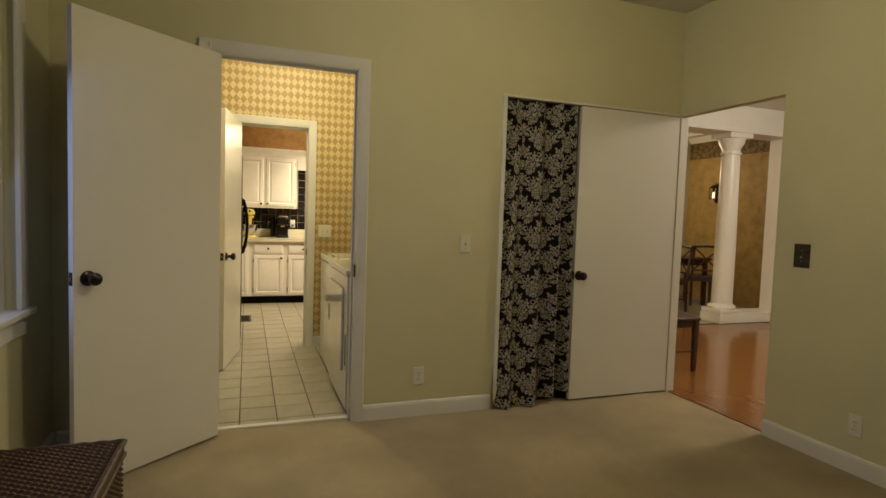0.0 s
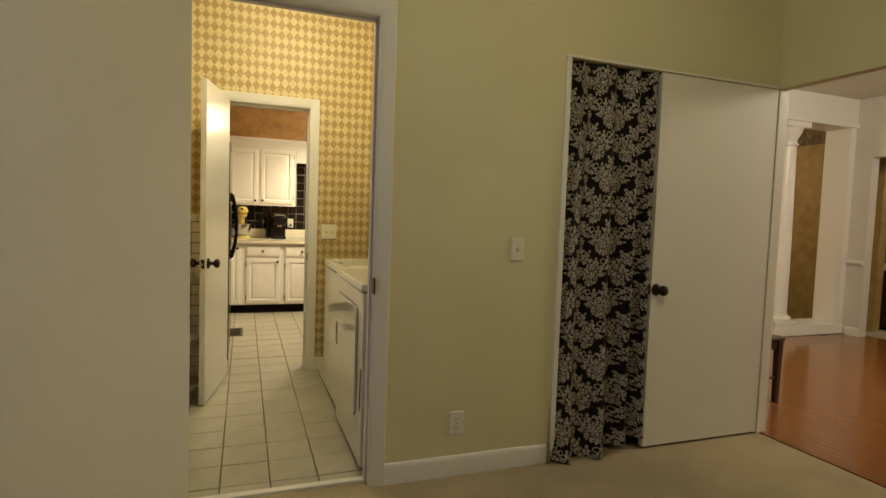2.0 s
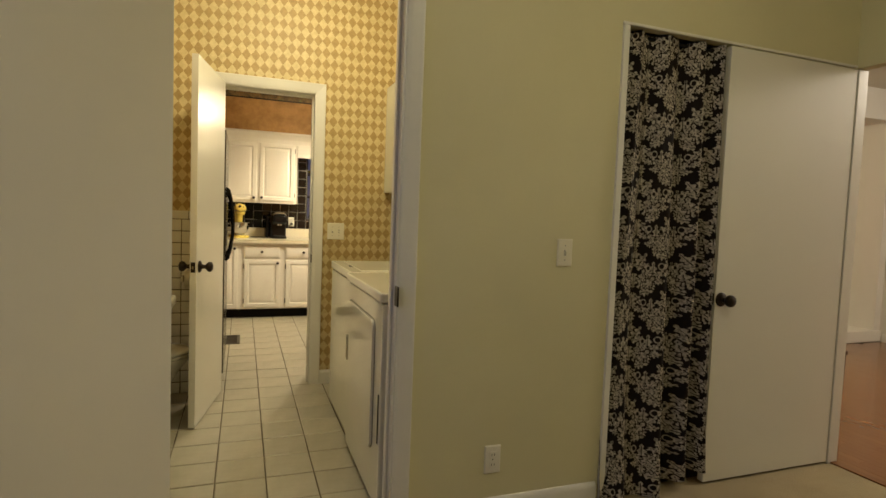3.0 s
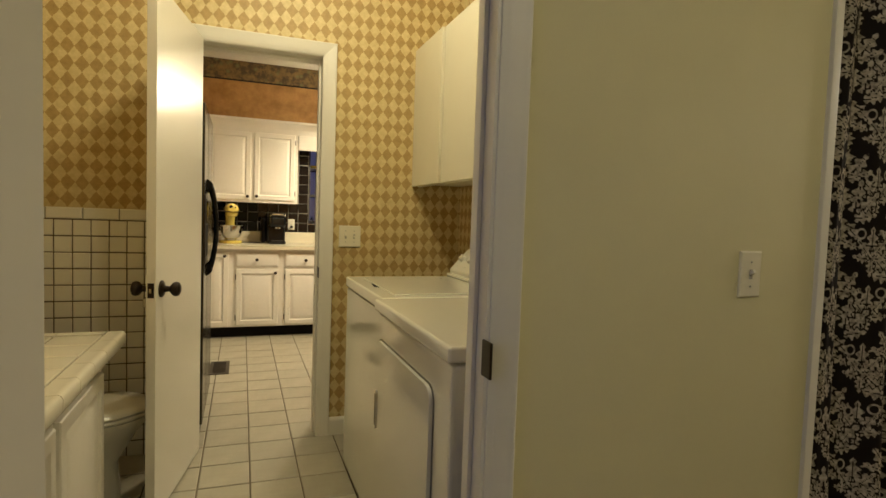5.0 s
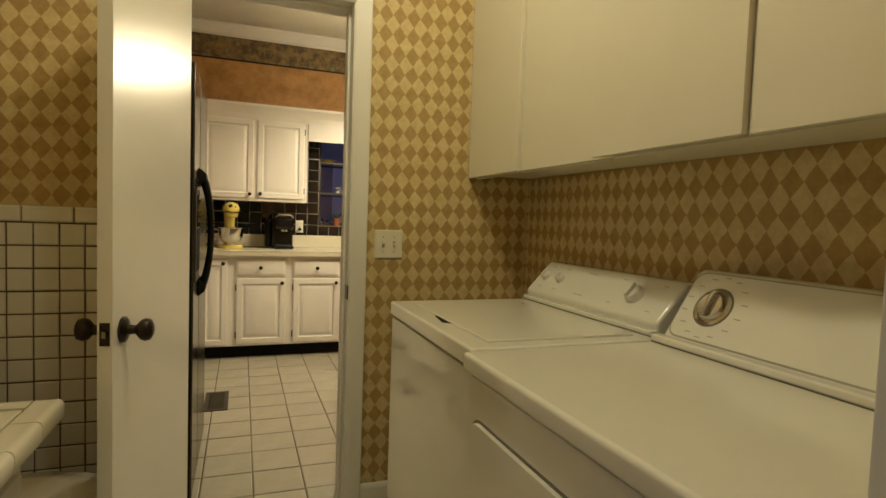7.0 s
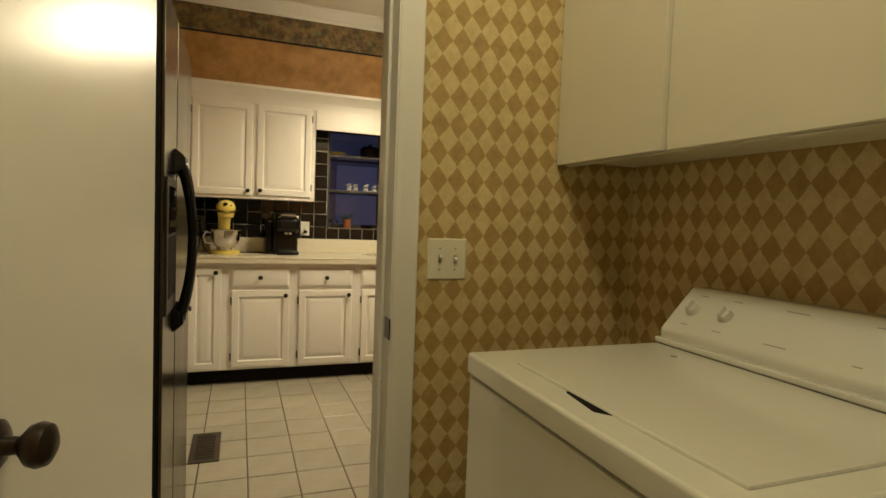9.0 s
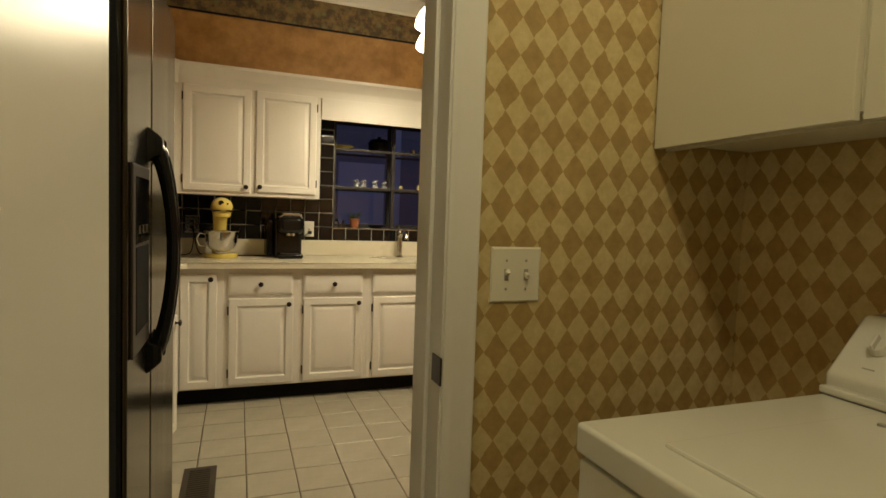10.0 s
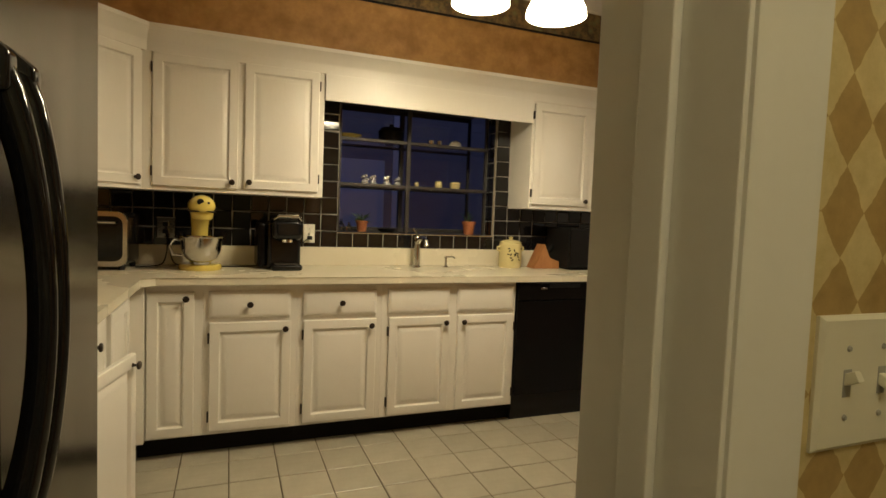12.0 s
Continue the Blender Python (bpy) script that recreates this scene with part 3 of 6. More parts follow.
def casing(name, x0, x1, zt, y, out, width=0.062, label="white moulded door casing"):
    """Moulded casing round an opening in a wall along x, each leg a part."""
    t = thing(name, (0, 0, 0), 0, label, "door casing", "", "structure")
    prof = ((0.0, 0.008), (0.003, 0.010), (0.014, 0.011), (0.020, 0.015), (width - 0.02, 0.016), (width - 0.012, 0.020), (width - 0.003, 0.020), (width, 0.016))

    def leg(nm, path):
        bm = bmesh.new()
        rows = []
        for k, (w, d) in enumerate(prof):
            rows.append([bm.verts.new((px + sx * w, y + out * d, pz + sz * w)) for px, pz, sx, sz in path])
        lo = [bm.verts.new((px, y, pz)) for px, pz, sx, sz in path]
        hi = [bm.verts.new((px + sx * width, y, pz + sz * width)) for px, pz, sx, sz in path]
        rows = [lo] + rows + [hi]
        for a, b in zip(rows, rows[1:]):
            bm.faces.new((a[0], a[1], b[1], b[0]))
        bm.faces.new([r[0] for r in rows])
        bm.faces.new([r[1] for r in rows])
        part(nm, bm, M["trim"], t)
    leg("casing_leg", ((x0, 0.0, -1, 0), (x0, zt, -1, 1)))
    leg("casing_leg", ((x1, 0.0, 1, 0), (x1, zt, 1, 1)))
    leg("casing_head", ((x0, zt, -1, 1), (x1, zt, 1, 1)))
    return t


def jambs(name, x0, x1, zt, y0, y1, stop=None, short=None):
    t = thing(name, (0, 0, 0), 0, "white painted door jamb lining", "door jamb", "", "structure")
    for nm, a in (("jamb", (x0 - 0.015, x0, y0, y1 if not short else short, 0, zt)), ("jamb", (x1, x1 + 0.015, y0, y1, 0, zt)), ("head_jamb", (x0 - 0.015, x1 + 0.015, y0, y1, zt, zt + 0.014))):
        part(nm, box(*a, 0.002), M["trim"], t)
    if stop:
        s0, s1 = stop
        if not short:
            part("door_stop", box(x0, x0 + 0.011, s0, s1, 0, zt, 0.003), M["trim"], t)
        part("door_stop", box(x1 - 0.011, x1, s0, s1, 0, zt, 0.003), M["trim"], t)
        part("door_stop", box(x0, x1, s0, s1, zt - 0.011, zt + 0.002, 0.003), M["trim"], t)
    return t


casing("trim_laundry_door", -0.263, 0.538, 2.105, 3.03, -1, 0.064)
j1 = jambs("jamb_laundry_door", -0.258, 0.530, 2.10, 3.026, 3.104, (3.066, 3.098))
part("strike_plate", box(0.5245, 0.5305, 2.988, 3.030, 0.888, 0.962, 0.002), M["bronze"], j1, "dark bronze strike plate")
casing("trim_kitchen_door", KDL - 0.005, KDR + 0.005, KDT + 0.005, 4.99, -1, 0.066)
j2 = jambs("jamb_kitchen_door", KDL, KDR, KDT, 4.986, 5.165, (5.05, 5.09), 5.045)
part("strike_plate", box(KDR - 0.003, KDR + 0.001, 4.978, 5.03, 0.865, 0.922, 0.001), M["bronze"], j2, "dark bronze strike plate")
# closet and hall openings: plain thin lining
j3 = thing("jamb_closet", (0, 0, 0), 0, "thin white closet frame", "door jamb", "", "structure")
part("jamb", box(1.470, 1.50, 3.018, 3.11, 0, 2.05, 0.004), M["trim"], j3)
part("head_jamb", box(1.468, 2.905, 3.022, 3.03, 2.051, 2.064, 0.003), M["trim"], j3)
j4 = thing("jamb_hall_opening", (0, 0, 0), 0, "white painted opening lining", "door jamb", "", "structure")
part("jamb", box(2.910, 2.980, 3.018, 3.029, 0, 2.045, 0.003), M["white"], j4)
part("jamb", box(2.909, 2.977, 2.191, 2.198, 0, 2.045, 0.003), M["den_wall"], j4)


# ---- doors ----
def knob_bm():
    """A door knob on its rose, along -y from the door face at y = 0."""
    prof = [(0.0, 0.0), (0.033, 0.0), (0.033, 0.005), (0.026, 0.010), (0.013, 0.013), (0.011, 0.030), (0.017, 0.036), (0.026, 0.044), (0.029, 0.054), (0.026, 0.064), (0.015, 0.070), (0.0, 0.071)]
    return lathe(prof, 24, m=pose(0, 0, 0, 90, 0, 0))


def door(name, hinge, free, height, visible_side, knob_z, label, latch_in=0.06, knobs=2, z0=0.012, mat="door_matt"):
    """A flat slab from hinge to free (x, y); the slab lies on the far side of that line."""
    h, f = Vector(hinge), Vector(free)
    d = f - h
    w = d.length
    t = thing(name, (h.x, h.y, 0), math.degrees(math.atan2(d.y, d.x)), label, "door", "", "structure")
    s = visible_side
    part("slab", box(0, w, 0, 0.035 * s, z0, height, 0.002), M[mat], t)
    k1 = part("door_knob", knob_bm(), M["bronze"], t, "dark bronze round knob")
    k1.matrix_basis = pose(w - latch_in, 0, knob_z, 0, 0, 0 if s > 0 else 180)
    if knobs > 1:
        k2 = part("door_knob", knob_bm(), M["bronze"], t, "dark bronze round knob")
        k2.matrix_basis = pose(w - latch_in, 0.035 * s, knob_z, 0, 0, 180 if s > 0 else 0)
    part("latch_plate", box(w - 0.001, w + 0.0015, 0.006 * s, 0.029 * s, knob_z - 0.028, knob_z + 0.028, 0.0005), M["bronze"], t)
    part("latch_bolt", prism([(0, 0.011 * s), (0.012, 0.012 * s), (0.004, 0.023 * s), (0, 0.023 * s)], -0.008, 0.008), M["steel"], t).matrix_basis = pose(w, 0, knob_z)
    for z in (0.22, 1.02, height - 0.2):
        part("hinge", lathe([(0, -0.045), (0.006, -0.045), (0.006, 0.045), (0, 0.045)], 10), M["bronze"], t).matrix_basis = pose(-0.004, 0.035 * s + 0.004 * s, z)
    return t


door("door_laundry", (-0.212, 2.994), (-0.765, 2.480), 2.09, -1, 0.945, "white flush door standing open into the carpeted room")
door("door_kitchen", (-0.122, 4.935), (-0.236, 4.30), 2.03, -1, 0.897, "white glossy flush door standing open into the laundry room", mat="door")
door("door_closet", (2.902, 3.022), (2.062, 3.022), 2.045, -1, 0.886, "closed white flush closet leaf beside the curtain", 0.035, 1)
bt = thing("door_bumper", (-0.265, 2.915, 2.092), 0, "small wooden peg on the top of the open door", "door peg")
part("peg", lathe([(0, 0), (0.006, 0), (0.005, 0.02), (0.009, 0.026), (0.006, 0.036), (0, 0.038)], 12), M["trim"], bt)

# west window of the den
w1 = thing("window_1", (-1.0, 0, 0), 0, "white framed sash window at dusk", "window", "", "structure")
part("window_sill", box(-0.10, 0.045, 1.38, 2.69, 0.772, 0.802, 0.008), M["trim"], w1)
part("apron", box(0.0, 0.018, 1.42, 2.65, 0.69, 0.772, 0.004), M["trim"], w1)
part("casing_leg", box(0.0, 0.022, 2.58, 2.662, 0.802, 2.26, 0.006), M["trim"], w1)
part("casing_leg", box(0.0, 0.022, 1.44, 1.51, 0.785, 2.26, 0.006), M["trim"], w1)
part("casing_head", box(0.0, 0.022, 1.51, 2.58, 2.19, 2.26, 0.006), M["trim"], w1)
for y0, y1, z0, z1 in ((1.46, 1.51, 0.79, 2.19), (2.50, 2.598, 0.79, 2.19), (1.51, 2.50, 0.79, 0.84), (1.51, 2.50, 1.47, 1.51), (1.51, 2.50, 2.14, 2.19)):
    part("window_frame", box(-0.085, -0.045, y0, y1, z0, z1, 0.004), M["trim"], w1)
p1 = part("pane", box(-0.068, -0.062, 1.50, 2.51, 0.82, 2.16), M["pane"], w1)
p1.visible_shadow = False


# ---- nook beyond the hall: plinth, column, pier ----
pl = thing("column_plinth", (0, 0, 0), 0, "white painted low platform under the column", "plinth", "", "structure")
part("plinth_body", box(5.66, 6.80, 5.12, 5.46, 0, 0.13, 0.012), M["white"], pl)
col = thing("column", (5.85, 5.29, 0.13), 0, "white painted tapered column with a square cap and base", "column", "", "structure")
part("base", box(-0.18, 0.18, -0.165, 0.165, 0.0, 0.05, 0.012, bm=lathe([(0, 0.05), (0.165, 0.05), (0.172, 0.07), (0.16, 0.095), (0.135, 0.11), (0.13, 0.13), (0, 0.13)], 28)), M["white"], col)
part("shaft", lathe([(0.128, 0.12), (0.127, 0.8), (0.112, 2.0), (0.108, 2.06)], 28), M["white"], col)
part("capital", box(-0.19, 0.19, -0.16, 0.16, 2.26, 2.33, 0.01, bm=lathe([(0.108, 2.05), (0.128, 2.06), (0.128, 2.08), (0.11, 2.09), (0.112, 2.13), (0.15, 2.2), (0.165, 2.26), (0, 2.26)], 28)), M["white"], col)
solid("pier", box(6.70, 6.92, 5.14, 5.44, 0.13, 2.46, 0.006), M["white"], "white boxed pier at the end of the platform", "pier")


# ---- cabinet pieces ----
def nested(w, h, loops):
    """A front w by h whose face steps through (inset, depth) loops, facing -y."""
    b = bmesh.new()
    rings = []
    for i, d in loops:
        rings.append([b.verts.new(c) for c in ((i, d, i), (w - i, d, i), (w - i, d, h - i), (i, d, h - i))])
    for p, q in zip(rings, rings[1:]):
        for k in range(4):
            b.faces.new((p[k], p[(k + 1) % 4], q[(k + 1) % 4], q[k]))
    b.faces.new(rings[0][::-1])
    b.faces.new(rings[-1])
    return b


RAISED = [(0, 0.019), (0, 0.005), (0.003, 0.001), (0.008, 0), (0.044, 0), (0.047, 0.004), (0.050, 0.011), (0.057, 0.011), (0.080, 0.002), (0.084, 0.001)]
SLAB = [(0, 0.019), (0, 0.009), (0.003, 0.007), (0.018, 0.001), (0.022, 0)]
KNOB = [(0, 0), (0.008, 0), (0.008, 0.002), (0.005, 0.004), (0.0045, 0.012), (0.009, 0.016), (0.0145, 0.019), (0.0155, 0.023), (0.012, 0.027), (0, 0.029)]


def cabinet_knob(parent, x, z):
    k = part("knob", lathe(KNOB, 16, m=pose(0, 0, 0, 90, 0, 0)), M["bronze"], parent, "dark bronze round knob")
    k.matrix_basis = pose(x, 0, z)
    return k


def front(unit, name, x0, x1, z0, z1, loops, knob=None, hinge=None, y=0.0):
    """A door or drawer front with its knob and hinges as sub-parts."""
    p = part(name, nested(x1 - x0, z1 - z0, loops), M["cabinet"], unit, smooth=20)
    p.matrix_basis = pose(x0, y, z0)
    if knob:
        cabinet_knob(p, knob[0] - x0, knob[1] - z0)
    if hinge:
        hx = -0.004 if hinge == "left" else x1 - x0 + 0.004
        for hz in (0.075, z1 - z0 - 0.075):
            g = part("hinge", box(-0.004, 0.004, -0.004, 0.016, -0.026, 0.026, 0.0025), M["bronze"], p, "dark butterfly hinge")
            g.matrix_basis = pose(hx, 0.006, hz)
    return p


def frame_box(unit, x0, x1, z0, z1, depth):
    part("body", box(x0, x1, 0.0195, depth, z0, z1, 0.002), M["cabinet"], unit)


F, U, BACK = 7.52, 7.84, 8.155
CL = "white painted raised-panel base cabinet with dark knobs"
u = thing("base_cabinet", (-0.277, F, 0), 0, "narrow white raised-panel corner base cabinet with one door", "cabinet", "kitchen base cabinets")
frame_box(u, 0, 0.262, 0.105, 0.852, BACK - F)
front(u, "door", 0.022, 0.225, 0.115, 0.815, RAISED, (0.190, 0.785))
u = thing("base_cabinet", (-0.015, F, 0), 0, CL, "cabinet", "kitchen base cabinets")
frame_box(u, 0, 0.445, 0.105, 0.852, BACK - F)
front(u, "drawer", 0.026, 0.411, 0.684, 0.818, SLAB, (0.215, 0.752))
front(u, "door", 0.030, 0.414, 0.122, 0.662, RAISED, (0.385, 0.625), "left")
u = thing("base_cabinet", (0.43, F, 0), 0, CL, "cabinet", "kitchen base cabinets")
frame_box(u, 0, 0.446, 0.105, 0.852, BACK - F)
front(u, "drawer", 0.028, 0.414, 0.682, 0.815, SLAB, (0.225, 0.750))
front(u, "door", 0.032, 0.414, 0.120, 0.660, RAISED, (0.385, 0.625), "left")
u = thing("sink_cabinet", (0.876, F, 0), 0, "white double-door sink cabinet with two false drawer fronts", "cabinet", "kitchen base cabinets")
frame_box(u, 0, 0.822, 0.105, 0.852, BACK - F)
front(u, "false_drawer", 0.033, 0.392, 0.682, 0.818, SLAB)
front(u, "false_drawer", 0.442, 0.804, 0.682, 0.825, SLAB)
front(u, "door", 0.040, 0.398, 0.116, 0.660, RAISED, (0.368, 0.625), "left")
front(u, "door", 0.446, 0.806, 0.114, 0.662, RAISED, (0.478, 0.625), "right")
u = thing("base_cabinet", (2.31, F, 0), 0, CL, "cabinet", "kitchen base cabinets")
frame_box(u, 0, 0.6, 0.105, 0.852, BACK - F)
front(u, "drawer", 0.03, 0.57, 0.684, 0.818, SLAB, (0.3, 0.752))
front(u, "door", 0.03, 0.57, 0.122, 0.662, RAISED, (0.06, 0.625), "right")
solid("toe_kick", box(-0.30, 2.9, F + 0.085, F + 0.10, 0, 0.105, bm=box(-0.385, -0.37, 5.83, F + 0.1, 0, 0.105)), M["toe"], "black toe kick under the base cabinets", "toe kick")
# dishwasher
dw = thing("dishwasher", (1.703, F, 0), 0, "glossy black built-in dishwasher between white cabinets", "dishwasher")
part("tub", box(0.004, 0.594, 0.03, 0.6, 0.06, 0.85), M["matt_black"], dw)
part("door", box(0.002, 0.597, 0.0, 0.03, 0.16, 0.735, 0.006), M["black_panel"], dw)
cp = part("control_panel", box(0.002, 0.597, -0.012, 0.03, 0.74, 0.848, 0.010), M["black_panel"], dw)
part("badge", box(0.525, 0.555, -0.0135, -0.011, 0.808, 0.820, 0.001), M["steel"], cp)
# Small steel bar that stands in for a glint on the panel.
part("latch", box(0.150, 0.195, -0.0145, -0.011, 0.806, 0.816, 0.001), M["steel"], cp)
part("handle_recess", box(0.21, 0.43, -0.016, -0.010, 0.815, 0.838, 0.004), M["matt_black"], cp)
part("kick_plate", box(0.004, 0.594, 0.045, 0.06, 0.0, 0.155, 0.002), M["matt_black"], dw)

# left run, fronts facing the room
LX = -0.30
u = thing("base_cabinet", (LX, 6.44, 0), 90, "white base cabinet with its door standing ajar", "cabinet", "kitchen base cabinets")
frame_box(u, 0, 0.50, 0.105, 0.852, 0.60)
front(u, "drawer", 0.03, 0.44, 0.712, 0.822, SLAB, (0.235, 0.762))
d = front(u, "door", 0.0, 0.42, 0.118, 0.690, RAISED, (0.385, 0.655))
d.matrix_basis = pose(0.03, 0.0, 0.118, 0, 0, -13)
u = thing("base_cabinet", (LX, 6.945, 0), 90, "white corner base cabinet with a drawer and hinged door", "cabinet", "kitchen base cabinets")
frame_box(u, 0, 0.57, 0.105, 0.852, 0.60)
front(u, "door", 0.04, 0.40, 0.122, 0.815, RAISED, None, "right")
u = thing("base_cabinet", (LX, 5.83, 0), 90, CL, "cabinet", "kitchen base cabinets")
frame_box(u, 0, 0.605, 0.105, 0.852, 0.60)
front(u, "door", 0.03, 0.57, 0.122, 0.815, RAISED, (0.54, 0.60))

ct = thing("worktop", (0, 0, 0), 0, "cream solid-surface worktop with a low upstand", "worktop")
part("slab", prism([(-0.925, 5.83), (-0.272, 5.83), (-0.272, 7.44), (-0.215, 7.492), (2.9, 7.492), (2.9, 8.15), (-0.925, 8.15)], 0.852, 0.888, 0.005), M["counter"], ct)
part("upstand", box(-0.905, 2.9, 8.128, 8.152, 0.888, 1.002, 0.004), M["counter"], ct)
part("upstand", box(-0.928, -0.905, 5.83, 8.15, 0.888, 1.002, 0.004), M["counter"], ct)

solid("corner_post_trim", box(-0.36, -0.262, 7.496, 7.57, 0.105, 0.852, 0.002), M["cabinet"], "white corner filler between base cabinets", "cabinet filler")
solid("corner_stile_trim", box(-0.335, -0.278, 7.852, 7.90, 1.303, 2.0, 0.002), M["cabinet"], "white corner filler between wall cabinets", "cabinet filler")
# upper cabinets
UL = "white painted raised-panel wall cabinet with dark knobs"
u = thing("wall_cabinet", (-0.306, U, 0), 0, UL, "cabinet", "kitchen wall cabinets")
frame_box(u, 0.0, 0.898, 1.303, 2.0, BACK - U)
front(u, "door", 0.032, 0.442, 1.325, 1.998, RAISED, (0.414, 1.360), "left")
front(u, "door", 0.474, 0.868, 1.330, 2.0, RAISED, (0.500, 1.365), "right")
u = thing("wall_cabinet", (1.943, U, 0), 0, UL, "cabinet", "kitchen wall cabinets")
frame_box(u, 0.0, 0.96, 1.296, 2.0, BACK - U)
front(u, "door", 0.014, 0.452, 1.325, 1.985, RAISED, (0.424, 1.360), "left")
front(u, "door", 0.498, 0.93, 1.325, 1.985, RAISED, (0.524, 1.360), "right")
dg = thing("wall_cabinet", (-0.606, 7.54, 0), 45, "white diagonal corner wall cabinet with one raised-panel door", "cabinet", "kitchen wall cabinets")
part("body", prism([(0, 0.0195), (0.424, 0.0195), (0.64, 0.22), (0.2, 0.65), (-0.2, 0.24)], 1.303, 2.0, 0.002), M["cabinet"], dg)
front(dg, "door", 0.02, 0.405, 1.325, 1.998, RAISED, (0.372, 1.362))
TOP = [(0, 0), (0.008, 0), (0.008, 0.045), (0.014, 0.055), (0.024, 0.085), (0.042, 0.108), (0.046, 0.112), (0.046, 0.132), (0, 0.132)]
cr = thing("cabinet_cornice", (0, 0, 0), 0, "white stepped cornice along the tops of the wall cabinets", "cornice")
part("cornice_run", moulding(TOP, (-0.310, U + 0.019, 2.0), (2.90, U + 0.019, 2.0), (0, -1, 0)), M["cabinet"], cr)
part("cornice_run", moulding(TOP, (-0.62, 7.555, 2.0), (-0.302, U + 0.022, 2.0), (0.7071, -0.7071, 0)), M["cabinet"], cr)
part("cornice_top", box(-0.31, 2.9, U + 0.02, 8.15, 2.10, 2.125), M["cabinet"], cr)
va = thing("window_valance", (0, 0, 0), 0, "plain white valance board over the sink window", "valance")
part("board", box(0.594, 1.941, U + 0.004, U + 0.0225, 1.853, 1.999, 0.002), M["cabinet"], va)
part("soffit_panel", box(0.594, 1.941, U + 0.0235, 8.15, 1.985, 1.999), M["cabinet"], va)

# ---- garden window ----
w2 = thing("window_2", (0, 0, 0), 0, "projecting garden window with shelves at dusk", "window", "", "structure")
YO = 8.62
for nm, a in (("window_frame", (WX0 + 0.001, WX0 + 0.022, 8.20, YO, WZ0, WZ1)), ("window_frame", (WX1 - 0.022, WX1, YO - 0.03, YO, WZ0, WZ1)),
              ("window_frame", (WX1 - 0.022, WX1 - 0.001, 8.281, 8.305, WZ0, WZ1)), ("window_frame", (WX0, WX1, YO - 0.03, YO, WZ0, WZ0 + 0.03)),
              ("window_frame", (WX0, WX1, YO - 0.03, YO, WZ1 - 0.03, WZ1)), ("mullion", (1.262, 1.292, YO - 0.035, YO, WZ0, WZ1)),
              ("window_sill", (WX0, WX1, 8.165, YO, WZ0 - 0.03, WZ0 + 0.002)), ("window_head", (WX0, WX1, 8.285, YO, WZ1, WZ1 + 0.03)),
              ("mullion", (1.205, 1.232, 8.225, 8.25, WZ0, WZ1))):
    part(nm, box(*a, 0.002), M["frame_metal"], w2)
for a in ((WX0 + 0.01, WX1 - 0.01, YO - 0.018, YO - 0.012, WZ0, WZ1), (WX1 - 0.012, WX1 - 0.006, 8.225, YO - 0.03, WZ0, WZ1)):
    p = part("pane", box(*a), M["pane"], w2)
    p.visible_shadow = False
SH = (1.418, 1.712)
for z in SH:
    sh = part("shelf", box(WX0 + 0.022, WX1 - 0.025, 8.24, 8.56, z - 0.010, z - 0.002, 0.002), M["clear"], w2, "clear glass shelf")
    part("shelf_edge", box(WX0 + 0.022, WX1 - 0.024, 8.228, 8.243, z - 0.020, z + 0.002, 0.003), M["frame_metal"], sh)
    part("shelf_edge", box(WX0 + 0.022, WX1 - 0.024, 8.56, 8.575, z - 0.020, z + 0.002, 0.003), M["frame_metal"], sh)
# outside
solid("ground", box(-30, 40, 8.3, 60, -0.5, -0.45), M["siding"], "dim ground outside at dusk", "ground")
hs = thing("neighbour_house", (0, 14.0, -0.45), 0, "grey sided house wall at dusk, its pale uprights partly standing in for pane reflections", "house")
part("wall", box(-8, 12, 0, 0.3, 0, 5.0), M["siding"], hs)
for k in range(26):
    part("siding_board", box(-8, 12, -0.02, 0.0, 0.02 + 0.19 * k, 0.208 + 0.19 * k, 0.001), M["siding"], hs)
# Pale uprights and door partly stand in for room reflections in the pane.
for x in (1.35, 2.75):
    part("corner_trim", box(x, x + 0.16, -0.05, 0.0, 0, 5.0, 0.01), M["trim"], hs)
part("door", box(1.75, 2.6, -0.06, 0.0, 0.3, 2.6, 0.01), M["trim"], hs)

# ---- black wall tiles of the kitchen ----
bm_ = bmesh.new()
for a in ((-0.925, WX0, 1.0, 1.305), (WX1, 2.9, 1.0, 1.305), (WX0, WX1, 1.0, WZ0 - 0.002), (0.594, WX0, 1.305, 1.984), (WX1, 1.943, 1.305, 1.984)):
    box(a[0], a[1], 8.149, 8.1595, a[2], a[3], bm=bm_)
tw = solid("wall_tile_bed", bm_, M["light_grout"], "black glazed wall tiles with pale grout around the window", "tiles")


def tile_mesh(name, w, d, h, mat, bev=0.004):
    """A flat glazed piece, w along x and h along z, its face towards -y."""
    b = bmesh.new()
    r = []
    for i, y in ((0, d), (0, bev * 0.7), (bev, 0)):
        r.append([b.verts.new(c) for c in ((i, y, i), (w - i, y, i), (w - i, y, h - i), (i, y, h - i))])
    for p, q in zip(r, r[1:]):
        for k in range(4):
            b.faces.new((p[k], p[(k + 1) % 4], q[(k + 1) % 4], q[k]))
    b.faces.new(r[-1])
    return finish(b, name, mat, None)


def lay(name, mesh, parent, spots):
    for m in spots:
        o = new(name, mesh)
        o.parent = parent
        o.matrix_basis = m


rt = random.Random(5)


def wob(x, y, z, rz=0, rx=0, a=0.35):
    return pose(x + rt.uniform(-.0006, .0006), y + rt.uniform(-.0007, .0007), z + rt.uniform(-.0006, .0006), rx + rt.uniform(-a, a), rt.uniform(-a, a), rz + rt.uniform(-a, a))


